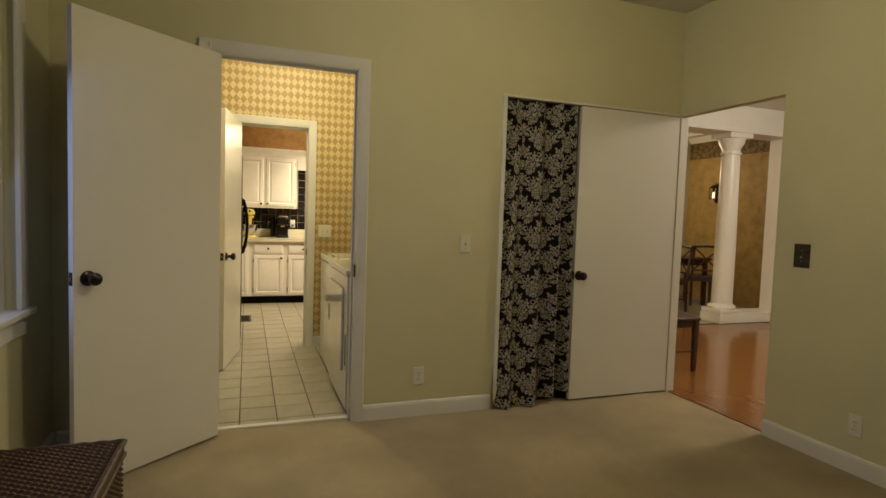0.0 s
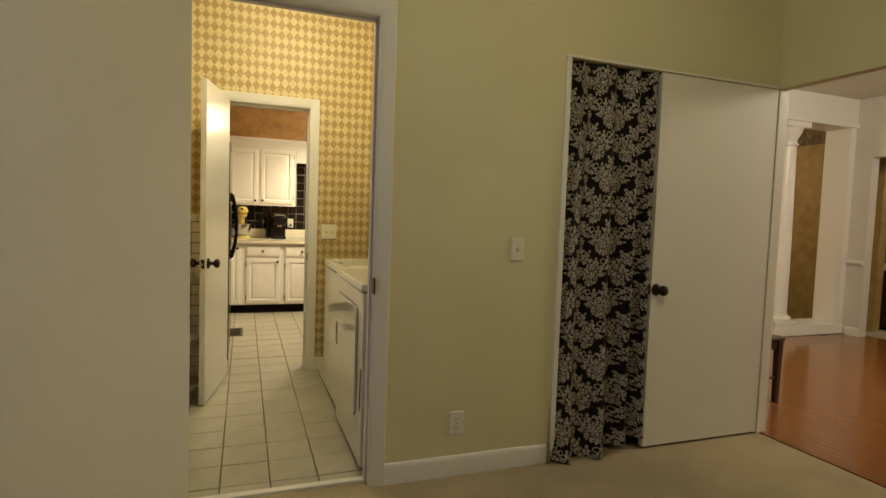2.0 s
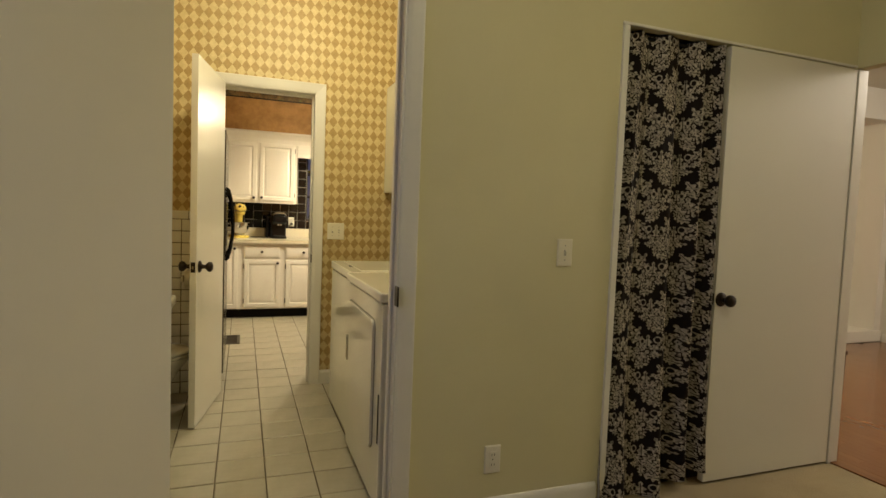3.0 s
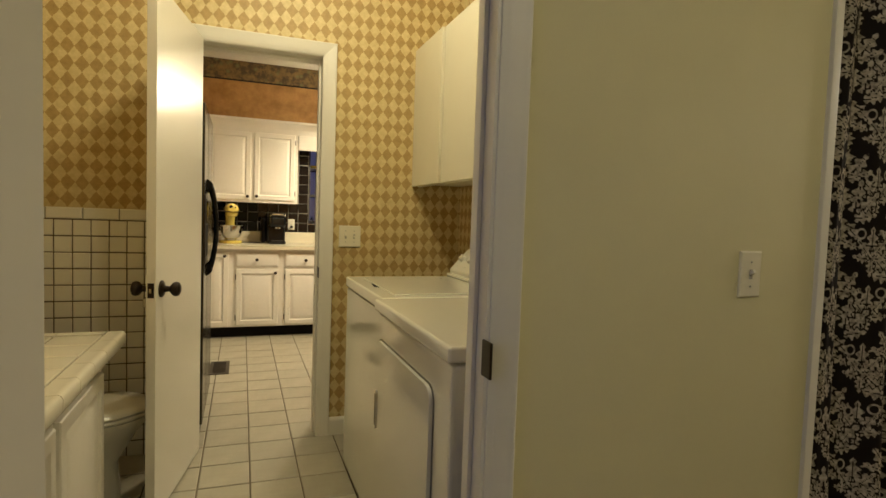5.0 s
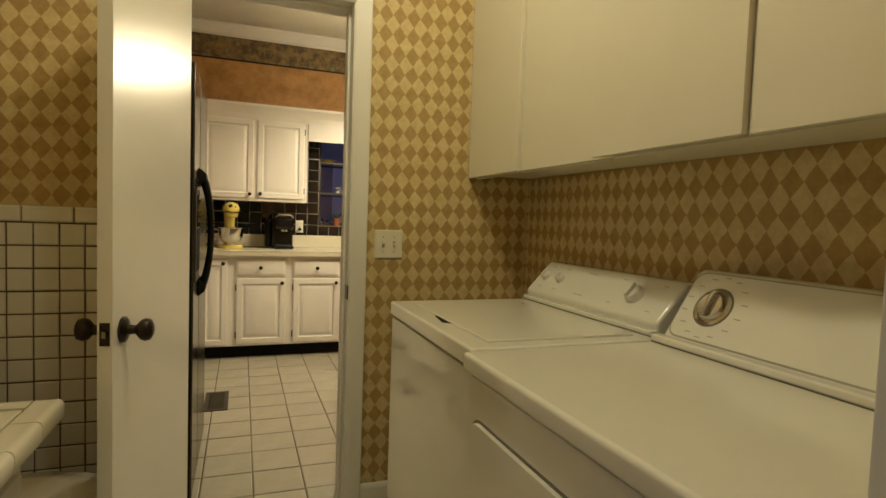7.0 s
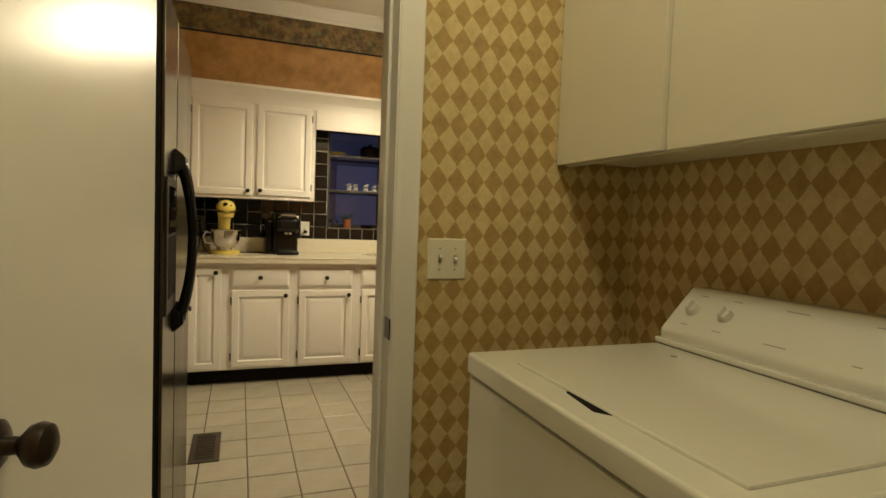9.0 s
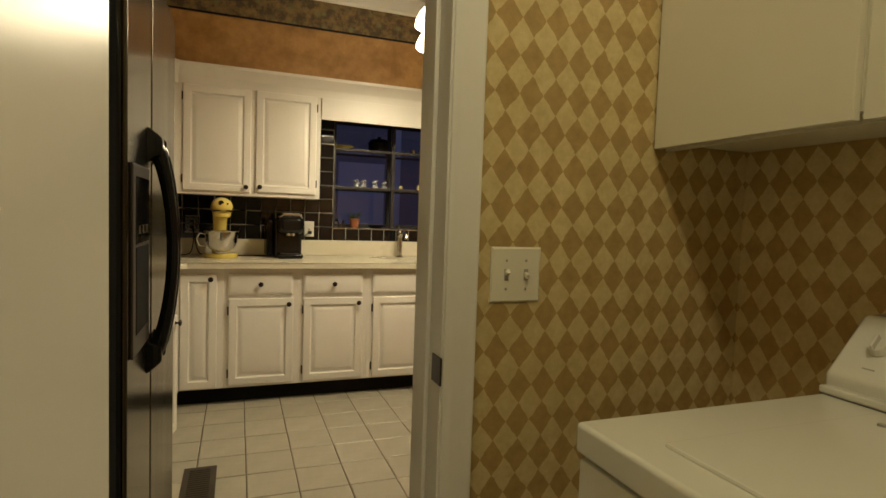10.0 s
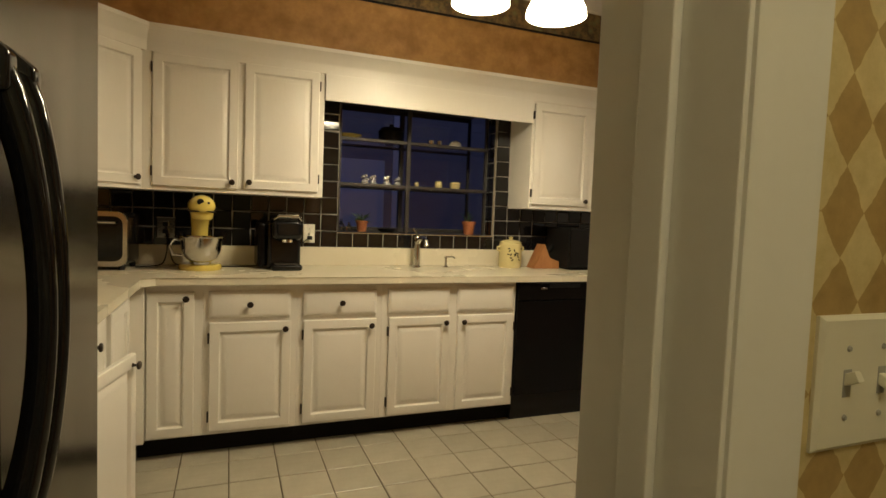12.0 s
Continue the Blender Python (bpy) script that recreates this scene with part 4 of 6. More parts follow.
P = 0.1035
bt_ = tile_mesh("tile", 0.0985, 0.006, 0.0985, M["black_tile"])
x_of = [WX0 - P * k for k in range(1, 17)] + [WX1 + 0.003 + P * k for k in range(0, 10)]
spots = []
for x in x_of:
    for r in range(3):
        spots.append(wob(x + 0.002, 8.143, 1.003 + P * r, 0, 0, 2.0))
for x in (WX0 - P, WX1 + 0.003):
    for r in range(3, 9):
        spots.append(wob(x + 0.002, 8.143, 1.003 + P * r, 0, 0, 2.0))
lay("tile", bt_, tw, spots)
lay("tile", bt_, tw, [wob(WX1 - 0.007, 8.268, WZ0 + 0.004 + P * r, -90, 0, 1.1) for r in range(8)])
part("reveal_bed", box(WX1 - 0.003, WX1 - 0.0005, 8.162, 8.279, WZ0, WZ1), M["light_grout"], tw)
st_ = tile_mesh("tile", (WX1 - WX0) / 11 - 0.005, 0.006, 0.088, M["black_tile"])
lay("tile", st_, tw, [wob(WX0 + (WX1 - WX0) / 11 * k + 0.0025, 8.143, 1.004) for k in range(11)])

# ---- refrigerator ----
fr = thing("refrigerator", (-0.118, 5.05, 0), 0, "stainless side-by-side refrigerator with black sides and bowed black handles", "refrigerator")
part("cabinet_body", box(-0.76, -0.075, 0.012, 0.745, 0.02, 1.76, 0.008), M["matt_black"], fr)
for nm, y0, y1 in (("freezer_door", 0.0, 0.283), ("fridge_door", 0.291, 0.750)):
    dr = part(nm, box(-0.068, -0.006, y0, y1, 0.09, 1.75, 0.012), M["black"], fr, "black-edged stainless door")
    part("door_skin", box(-0.010, 0.0, y0 + 0.006, y1 - 0.004, 0.093, 1.747, 0.004, 3), M["stainless"], dr, "brushed stainless skin")
part("base_grille", box(-0.07, -0.02, 0.01, 0.74, 0.0, 0.085, 0.004), M["matt_black"], fr)
for y in (0.252, 0.322):
    pts, rad = [], []
    for k in range(25):
        s = k / 24
        z = 0.862 + 0.496 * s
        bow = math.sin(math.pi * min(1, max(0, s))) ** 0.55
        pts.append((-0.004 + 0.050 * bow, y + (0.012 if y < 0.3 else -0.012) * bow, z))
        rad.append(0.0125 + 0.006 * abs(2 * s - 1) ** 3)
    hd = part("handle", tube(pts, rad, 14), M["black"], fr, "bowed glossy black handle")
    for z, up in ((0.872, -1), (1.348, 1)):
        b = bmesh.new()
        rows = [[b.verts.new(c) for c in ((x0, y - w, z + up * a), (x0, y + w, z + up * a), (x0, y + w, z - up * d), (x0, y - w, z - up * d))] for x0, w, a, d in ((-0.005, 0.030, 0.030, 0.055), (0.010, 0.020, 0.022, 0.036), (0.028, 0.013, 0.006, 0.030))]
        for p, q in zip(rows, rows[1:]):
            for e in range(4):
                b.faces.new((p[e], p[(e + 1) % 4], q[(e + 1) % 4], q[e]))
        b.faces.new(rows[0])
        b.faces.new(rows[-1])
        bmesh.ops.recalc_face_normals(b, faces=b.faces)
        bmesh.ops.bevel(b, geom=b.edges[:], offset=0.005, segments=2, affect="EDGES", profile=0.5)
        part("handle_foot", b, M["black"], hd)
ds = part("dispenser", box(0.0, 0.006, 0.030, 0.218, 0.925, 1.285, 0.003), M["metal_vent"], fr, "dark grey ice and water dispenser")
part("control_panel", box(0.003, 0.0085, 0.055, 0.200, 1.135, 1.262, 0.002), M["black"], ds)
part("recess", box(0.003, 0.0075, 0.055, 0.200, 0.965, 1.130, 0.002), M["toe"], ds)
for k in range(3):
    part("button", box(0.008, 0.010, 0.075 + 0.042 * k, 0.100 + 0.042 * k, 1.155, 1.170, 0.0008), M["steel"], ds)

# ---- washer and dryer ----
wm = thing("washing_machine", (0.535, 3.925, 0), 0, "white top-loading washing machine beside the dryer", "washing machine")
part("body", box(0.006, 0.66, 0.004, 0.708, 0.02, 0.858, 0.006), M["enamel"], wm)
part("top_deck", box(0.0, 0.665, 0.0, 0.712, 0.865, 0.912, 0.008, 3), M["enamel"], wm)
ld = part("lid", box(0.062, 0.485, 0.05, 0.600, 0.909, 0.918, 0.004), M["enamel"], wm)
# Flat black piece painted as the shade in the lid's grip notch.
part("lid_grip", prism([(0.044, 0.312), (0.062, 0.290), (0.063, 0.412), (0.056, 0.405)], 0.9115, 0.9135), M["toe"], wm, "black patch painted as the shade in the lid's grip notch")
part("lid_bumper", lathe([(0, 0), (0.007, 0), (0.006, 0.003), (0, 0.003)], 12, m=pose(0.43, 0.555, 0.918)), M["ink"], wm)


def console(parent, y0, y1, prof, bev=0.01):
    b = bmesh.new()
    a = [b.verts.new((x, y0, z)) for x, z in prof]
    c = [b.verts.new((x, y1, z)) for x, z in prof]
    n = len(prof)
    b.faces.new(a)
    b.faces.new(c[::-1])
    for i in range(n):
        b.faces.new((a[i], c[i], c[(i + 1) % n], a[(i + 1) % n]))
    bmesh.ops.recalc_face_normals(b, faces=b.faces)
    bmesh.ops.bevel(b, geom=b.edges[:], offset=bev, segments=3, affect="EDGES", profile=0.5)
    return part("console", b, M["enamel"], parent)


cw = console(wm, 0.02, 0.715, [(0.535, 0.915), (0.530, 0.948), (0.628, 1.052), (0.690, 1.052), (0.690, 0.915)])
part("console_foot", box(0.515, 0.545, 0.022, 0.712, 0.9145, 0.928, 0.004, 3), M["enamel"], wm)
# Solid grey strip painted as the shade under the console foot.
part("foot_gap", box(0.5165, 0.54, 0.024, 0.710, 0.9115, 0.9148), M["dim"], wm)


def dial(parent, mat, s, y, r, h, a=(0.530, 0.948), b=(0.628, 1.052)):
    """A knob on the sloping console, s of the way up the slope."""
    x, z = a[0] + (b[0] - a[0]) * s, a[1] + (b[1] - a[1]) * s
    prof = [(0, 0), (r, 0), (r, 0.004), (r * 0.92, 0.006), (r * 0.86, h * 0.8), (r * 0.78, h), (0, h)]
    k = part("dial", lathe(prof, 28), mat, parent)
    k.matrix_basis = Matrix.Translation((x, y, z)) @ Matrix.Rotation(-math.atan2(b[1] - a[1], b[0] - a[0]), 4, "Y")
    part("grip", box(-r * 0.8, r * 0.8, -r * 0.16, r * 0.16, h * 0.9, h + 0.012, 0.004), mat, k)
    return k


dial(cw, M["plastic"], 0.52, 0.655, 0.018, 0.014)
dial(cw, M["plastic"], 0.52, 0.560, 0.018, 0.014)
dial(cw, M["plastic"], 0.50, 0.166, 0.030, 0.022)
# printed marks: small unreadable bars
for y, w in ((0.652, 0.02), (0.556, 0.024), (0.41, 0.05), (0.25, 0.018), (0.08, 0.018)):
    for s in (0.2, 0.84):
        x, z = 0.530 + 0.098 * s, 0.948 + 0.104 * s
        mk = part("printed_mark", box(-0.0012, 0.0012, -w / 2, w / 2, 0, 0.0005), M["ink"], cw)
        mk.matrix_basis = Matrix.Translation((x, y, z)) @ Matrix.Rotation(-math.atan2(0.104, 0.098), 4, "Y")

dy = thing("tumble_dryer", (0.505, 3.165, 0), 0, "white front-loading dryer with a silver timer dial", "dryer")
part("body", box(0.012, 0.68, 0.006, 0.735, 0.02, 0.868, 0.012), M["enamel"], dy)
part("top_deck", box(0.0, 0.69, 0.0, 0.742, 0.873, 0.914, 0.010, 3), M["enamel"], dy)


def rounded(w, h, r, n=6):
    """The outline of a rectangle w by h with rounded corners."""
    out = []
    for cx, cy, a0 in ((w - r, r, -90), (w - r, h - r, 0), (r, h - r, 90), (r, r, 180)):
        for k in range(n + 1):
            a = radians(a0 + 90 * k / n)
            out.append((cx + r * math.cos(a), cy + r * math.sin(a)))
    return out


FACE = Matrix(((0, 0, -1, 0), (1, 0, 0, 0), (0, 1, 0, 0), (0, 0, 0, 1)))
# Grey backing plate gives the seam round the door its shade.
part("door_gap", prism(rounded(0.590, 0.556, 0.045), 0, 0.004, m=Matrix.Translation((0.0135, 0.114, 0.231)) @ FACE), M["dim"], dy)
dd = part("door", prism(rounded(0.580, 0.546, 0.042), 0, 0.014, 0.004, m=Matrix.Translation((0.0135, 0.119, 0.236)) @ FACE), M["enamel"], dy)
part("door_grip", prism(rounded(0.026, 0.135, 0.012), 0, 0.006, 0.002, m=Matrix.Translation((0.001, 0.655, 0.475)) @ FACE), M["plastic"], dd)
# Grey patch in place of the shaded hollow of the grip.
part("grip_hollow", prism(rounded(0.012, 0.110, 0.005), 0, 0.002, m=Matrix.Translation((-0.0045, 0.662, 0.487)) @ FACE), M["dim"], dd)
part("vent_slot", box(0.008, 0.0135, 0.02, 0.03, 0.30, 0.50, 0.002), M["matt_black"], dy)
A_, B_ = (0.530, 0.925), (0.640, 1.095)
cd_ = console(dy, 0.012, 0.735, [(0.520, 0.914), A_, B_, (0.715, 1.095), (0.715, 0.914)], 0.018)
SD = (Vector((B_[0], 0, B_[1])) - Vector((A_[0], 0, A_[1])))
SLEN = SD.length
SD.normalize()
SLOPE = Matrix(((0, SD.x, -SD.z, A_[0]), (-1, 0, 0, 0.722), (0, SD.z, SD.x, A_[1]), (0, 0, 0, 1)))
part("fascia_edge", prism(rounded(0.700, SLEN - 0.018, 0.030), -0.002, 0.0010, m=SLOPE @ Matrix.Translation((0, 0.012, 0))), M["ink"], cd_, "grey line round the control face")
part("fascia", prism(rounded(0.692, SLEN - 0.026, 0.027), -0.002, 0.0022, 0.0010, m=SLOPE @ Matrix.Translation((0.004, 0.016, 0))), M["enamel"], cd_)
part("console_foot", box(0.503, 0.535, 0.010, 0.737, 0.9165, 0.934, 0.005, 3), M["enamel"], dy)
# Shade below the dryer's console foot, put in as a grey strip.
part("foot_gap", box(0.5045, 0.53, 0.012, 0.735, 0.913, 0.9168), M["dim"], dy)
k = dial(cd_, M["steel"], 0.52, 0.628, 0.040, 0.016, A_, B_)
part("dial_ring", lathe([(0.040, 0.0), (0.048, 0.0), (0.048, 0.004), (0.040, 0.005)], 28), M["steel"], k)
# Grey ring as the shade round the dial.
part("dial_gap", lathe([(0.048, 0.0), (0.052, 0.0), (0.052, 0.0028), (0.048, 0.003)], 28), M["dim"], k)
for i in range(14):
    a = 2 * math.pi * i / 14
    s = 0.52 + 0.40 * math.cos(a)
    x, z = A_[0] + (B_[0] - A_[0]) * s, A_[1] + (B_[1] - A_[1]) * s
    mk = part("printed_mark", box(-0.0011, 0.0011, -0.008, 0.008, 0, 0.0008), M["ink"], cd_)
    mk.matrix_basis = Matrix.Translation((x - 0.0018, 0.628 + 0.078 * math.sin(a), z + 0.0012)) @ Matrix.Rotation(-math.atan2(B_[1] - A_[1], B_[0] - A_[0]), 4, "Y")

# laundry wall cabinets
for y0, y1, xf, js in ((4.078, 4.985, 0.958, (4.546,)), (3.158, 4.072, 0.930, (3.595,))):
    u = thing("wall_cabinet", (0, 0, 0), 0, "cream flush-door wall cabinet hung above the washer and dryer", "cabinet", "laundry wall cabinets")
    part("body", box(xf + 0.0135, 1.247, y0, y1, 1.392, 2.12, 0.002), M["laminate"], u)
    part("bottom_rail", box(xf + 0.030, xf + 0.048, y0 + 0.002, y1 - 0.002, 1.376, 1.392), M["laminate"], u)
    e = [y0, *js, y1]
    for i, (a, b) in enumerate(zip(e, e[1:])):
        x = xf + (0.008 if i == 0 else -0.005)
        part("door", box(x, x + 0.018, a + 0.003, b - 0.003, 1.378, 2.124, 0.002), M["laminate"], u)


# ---- switches and outlets ----
def plate(name, m, kind, label, mat="ivory", w=0.070, h=0.114):
    """A wall plate facing -y at the pose m."""
    t = thing(name, (0, 0, 0), 0, label, "wall plate")
    t.matrix_world = m
    part("cover_plate", nested(w, h, [(0, 0), (0, -0.003), (0.004, -0.006), (0.007, -0.006)]), M[mat], t).matrix_basis = pose(-w / 2, 0, -h / 2)
    n = 2 if kind == "double" else 1
    for i in range(n):
        cx = (i - (n - 1) / 2) * 0.046
        if kind == "outlet":
            for z in (-0.02, 0.02):
                s = part("socket", box(cx - 0.016, cx + 0.016, -0.0085, -0.005, z - 0.014, z + 0.014, 0.003), M[mat], t)
                for dx in (-0.006, 0.006):
                    part("slot", box(cx + dx - 0.001, cx + dx + 0.001, -0.0092, -0.008, z - 0.004, z + 0.005), M["toe"], s)
            part("screw", lathe([(0, 0), (0.003, 0), (0.002, 0.0015), (0, 0.0015)], 8, m=pose(cx, -0.006, 0, 90)), M["bronze"], t)
        else:
            part("toggle_slot", box(cx - 0.005, cx + 0.005, -0.0065, -0.0055, -0.012, 0.012), M["ink"], t)
            part("toggle", box(-0.004, 0.004, -0.014, 0, -0.005, 0.005, 0.0015), M[mat], t).matrix_basis = pose(cx, -0.004, 0.002, -28 if i == 0 else 24)
            for z in (-0.030, 0.030):
                part("screw", lathe([(0, 0), (0.003, 0), (0.002, 0.0015), (0, 0.0015)], 8, m=pose(cx, -0.006, z, 90)), M["ink"], t)
    return t


plate("light_switch", pose(1.242, 3.03, 1.093), "single", "ivory toggle light switch on the painted wall")
plate("wall_outlet", pose(0.954, 3.03, 0.255), "outlet", "white duplex outlet low on the painted wall", "plastic")
plate("wall_outlet", pose(2.906, 1.668, 0.25, 0, 0, -90), "outlet", "white duplex outlet low on the painted wall", "plastic")
plate("light_switch", pose(2.906, 2.022, 1.107, 0, 0, -90), "single", "dark aged-metal switch plate beside the hall opening", "aged", 0.095, 0.135)
plate("light_switch", pose(0.613, 4.99, 1.090), "double", "ivory double toggle switch on the harlequin wallpaper", "ivory", 0.117, 0.117)
plate("wall_outlet", pose(-0.235, 8.142, 1.10), "outlet", "grey metal outlet plate with plugs on black tiles", "steel", 0.098, 0.118)
plate("light_switch", pose(0.560, 8.142, 1.085), "single", "white switch plate on the black tiles", "plastic")

# floor vent
fv = thing("floor_vent", (-0.085, 6.49, 0), 0, "dark brown steel floor register in the tiles", "floor vent")
part("frame", box(-0.070, 0.070, -0.185, 0.185, 0.0005, 0.006, 0.002), M["metal_vent"], fv)
for k in range(16):
    part("louvre", box(-0.045, 0.045, -0.150 + 0.0195 * k, -0.143 + 0.0195 * k, 0.006, 0.0085, 0.001), M["metal_vent"], fv)


# ---- curtain in the closet opening ----
def petal(u, v, x, y, angle, length, width):
    """How far inside a scalloped leaf from (x, y) along angle each point (u, v) lies; above 0 is inside."""
    a = math.radians(angle)
    s = ((u - x) * math.cos(a) + (v - y) * math.sin(a)) / length
    t = (-(u - x) * math.sin(a) + (v - y) * math.cos(a)) / width
    w = np.sqrt(np.clip(s, 0, 1)) * np.clip(1 - s, 0, 1) * 1.9 * (1 + 0.40 * np.sin(s * 24))
    vein = 0.22 * (1 - s)
    return np.where((s > 0) & (s < 1) & (np.abs(t) > vein * 0.5), w - np.abs(t), -1.0)


def leaf_print(u, v):
    """The mirrored damask repeat, 0.34 wide and 0.32 high, each second column half a repeat lower."""
    half = 0.17
    x = np.abs((u + half) % (2 * half) - half)
    out = np.full(u.shape, -1.0)
    # crown, heart of acanthus leaves, tail, and the fans beside it: x, y, angle, length, half width
    leaves = ((0.000, 0.232, 90, 0.092, 0.034), (0.006, 0.232, 56, 0.080, 0.028), (0.008, 0.226, 22, 0.066, 0.024),
              (0.026, 0.136, 82, 0.096, 0.028), (0.036, 0.130, 48, 0.088, 0.030), (0.026, 0.120, 10, 0.070, 0.025),
              (0.000, 0.206, -90, 0.070, 0.027), (0.004, 0.112, -52, 0.066, 0.024), (0.000, 0.122, -90, 0.084, 0.028),
              (0.004, 0.060, -28, 0.052, 0.020), (0.000, 0.036, -90, 0.052, 0.021),
              (0.085, 0.020, 90, 0.084, 0.027), (0.081, 0.018, 130, 0.066, 0.023), (0.089, 0.018, 50, 0.066, 0.023),
              (0.079, 0.010, 170, 0.052, 0.020), (0.091, 0.010, 10, 0.052, 0.020), (0.085, 0.010, -90, 0.050, 0.018))
    for lift, sx in ((0.0, 0.0), (0.16, half)):
        xx = np.abs(x - sx)
        for wrap in (0.0, 0.32):
            y = (v + lift) % 0.32 - wrap + 0.05
            for px, py, an, ln, wd in leaves:
                leaf = petal(xx, y, px, py + 0.02, an, ln * 1.02, wd * 0.80)
                out = np.where(leaf > 0, leaf, np.where(leaf > -0.19, -1.0, out))
            for cx, cy, r in ((0.050, 0.100, 0.013), (0.062, 0.250, 0.011)):
                ring = 0.0034 - np.abs(np.hypot(xx - cx, y - cy) - r)
                out = np.maximum(out, ring * 60)
    return np.clip(0.5 + 3.0 * (out - 0.05), 0, 1)


def curtain():
    t = thing("closet_curtain", (0, 0, 0), 0, "black and white damask curtain hanging in the closet opening", "curtain")
    n, m = 230, 560
    f, s = np.meshgrid(np.linspace(0, 1, n + 1), np.linspace(0, 1, m + 1))
    amp = (0.020 + 0.024 * s) * (0.42 + 1.25 * f) + 0.006 * np.exp(-s * 9)
    ph = f * 2 * math.pi * 3.7 + 0.6 * np.sin(2.4 * s + f * 4) + 0.9 * np.sin(f * 7)
    x = 1.503 + f * (0.530 + 0.004 * s) - 0.034 * s * s * (1 - f) - 0.012 * s ** 3
    y = 3.066 + amp * np.sin(ph) + 0.006 * np.sin(2.3 * ph + 5 * s) - 0.085 * s ** 5 * (1 - 0.75 * f)
    hem = 0.010 * np.sin(f * 13.0 + 0.6) * s ** 8 + 0.075 * np.clip((f - 0.62) * 6, 0, 1) * s ** 8
    z = np.maximum(0.006, 2.046 - 2.046 * s + hem)
    u = np.concatenate([np.zeros((m + 1, 1)), np.cumsum(np.hypot(np.diff(x, axis=1), np.diff(y, axis=1)), axis=1)], axis=1)
    ink = leaf_print(u[20:21] + np.zeros_like(u) - 0.02, (2.05 - 2.046 * s) * 0.97)
    idx = np.arange((n + 1) * (m + 1)).reshape(m + 1, n + 1)
    faces = np.stack([idx[:-1, :-1], idx[1:, :-1], idx[1:, 1:], idx[:-1, 1:]], axis=-1).reshape(-1, 4)
    me = bpy.data.meshes.new("cloth")
    me.from_pydata(np.stack([x, y, z], axis=-1).reshape(-1, 3).tolist(), [], faces.tolist())
    at = me.attributes.new("leaf_print", "FLOAT", "POINT")
    at.data.foreach_set("value", ink.astype(np.float32).ravel())
    uvl = me.uv_layers.new(name="UVMap")
    uvp = np.stack([u, 2.05 - 2.046 * s], axis=-1).reshape(-1, 2)
    uvl.data.foreach_set("uv", uvp[faces.ravel()].astype(np.float32).ravel())
    me.materials.append(M["damask"])
    me.polygons.foreach_set("use_smooth", [True] * len(me.polygons))
    o = new("cloth", me)
    o.parent = t
    md = o.modifiers.new("thickness", "SOLIDIFY")
    md.thickness = 0.002
    part("rod", tube([(1.50, 3.085, 2.03), (2.90, 3.085, 2.03)], 0.008, 10), M["matt_black"], t)


curtain()


# ---- wicker chest ----
def wicker_chest():
    t = thing("wicker_chest", (-0.985, 1.50, 0), 0, "dark brown woven wicker chest with a hinged lid", "wicker chest")
    W, D, H = 0.492, 0.545, 0.40
    def weave(w, h, pu, pv):
        bm = bmesh.new()
        nu, nv = int(w / pu * 4), int(h / pv * 4)
        rows = []
        for i in range(nu + 1):
            rows.append([])
            for j in range(nv + 1):
                a, c = i / 4, j / 4
                over = math.sin(math.pi * a) * (1 if int(c) % 2 == 0 else -1)
                hgt = (0.0065 + 0.0060 * over) * abs(math.sin(math.pi * c)) ** 0.5 + 0.0008 * noise.noise(Vector((a * 0.7, c * 0.9, 3)))
                rows[-1].append(bm.verts.new((w * i / nu, h * j / nv, hgt)))
        for i in range(nu):
            for j in range(nv):
                bm.faces.new((rows[i][j], rows[i + 1][j], rows[i + 1][j + 1], rows[i][j + 1]))
        return bm
    part("body", box(0.012, W - 0.012, 0.012, D - 0.012, 0.0, H - 0.055, 0.01), M["wicker"], t)
    sd = part("side_weave", weave(D - 0.03, H - 0.07, 0.017, 0.010), M["wicker"], t)
    sd.matrix_basis = pose(W - 0.012, 0.015, 0.005) @ pose(0, 0, 0, 90, 0, 90)
    sf = part("back_weave", weave(W - 0.03, H - 0.07, 0.017, 0.010), M["wicker"], t)
    sf.matrix_basis = pose(W - 0.015, D - 0.012, 0.005) @ pose(0, 0, 0, 90, 0, 180)
    lid = part("lid", box(0, W, 0, D, H - 0.055, H - 0.009, 0.008), M["wicker"], t)
    tp = part("lid_weave", weave(W - 0.03, D - 0.03, 0.021, 0.0135), M["wicker"], lid)
    tp.matrix_basis = pose(0.015, 0.015, H - 0.0095)
    for a, b in (((0, 0), (W, 0)), ((W, 0), (W, D)), ((W, D), (0, D)), ((0, D), (0, 0))):
        pts = [(a[0] + (b[0] - a[0]) * k / 30, a[1] + (b[1] - a[1]) * k / 30, H - 0.008 + 0.002 * math.sin(k * 1.7)) for k in range(31)]
        part("rim_braid", tube(pts, 0.009, 8), M["wicker"], lid)
        part("rim_braid", tube([(p[0], p[1], p[2] - 0.047) for p in pts], 0.007, 8), M["wicker"], lid)


wicker_chest()

# ---- bathroom corner of the laundry ----
VZ, VX, VY = 0.75, -0.337, 4.305
vn = thing("vanity", (0, 0, 0), 0, "white vanity cabinet with a cream tiled top", "vanity")
part("body", box(-1.015, VX - 0.060, 3.155, VY - 0.075, 0.09, VZ - 0.045, 0.003), M["cabinet"], vn)
part("toe_board", box(-1.015, VX - 0.09, 3.155, VY - 0.06, 0.0, 0.09), M["toe"], vn)
for y0, y1 in ((3.19, 3.68), (3.72, 4.20)):
    p = part("door", nested(y1 - y0, 0.50, RAISED), M["cabinet"], vn, smooth=20)
    p.matrix_basis = pose(VX - 0.041, y0 - 0.02, 0.13, 0, 0, 90)
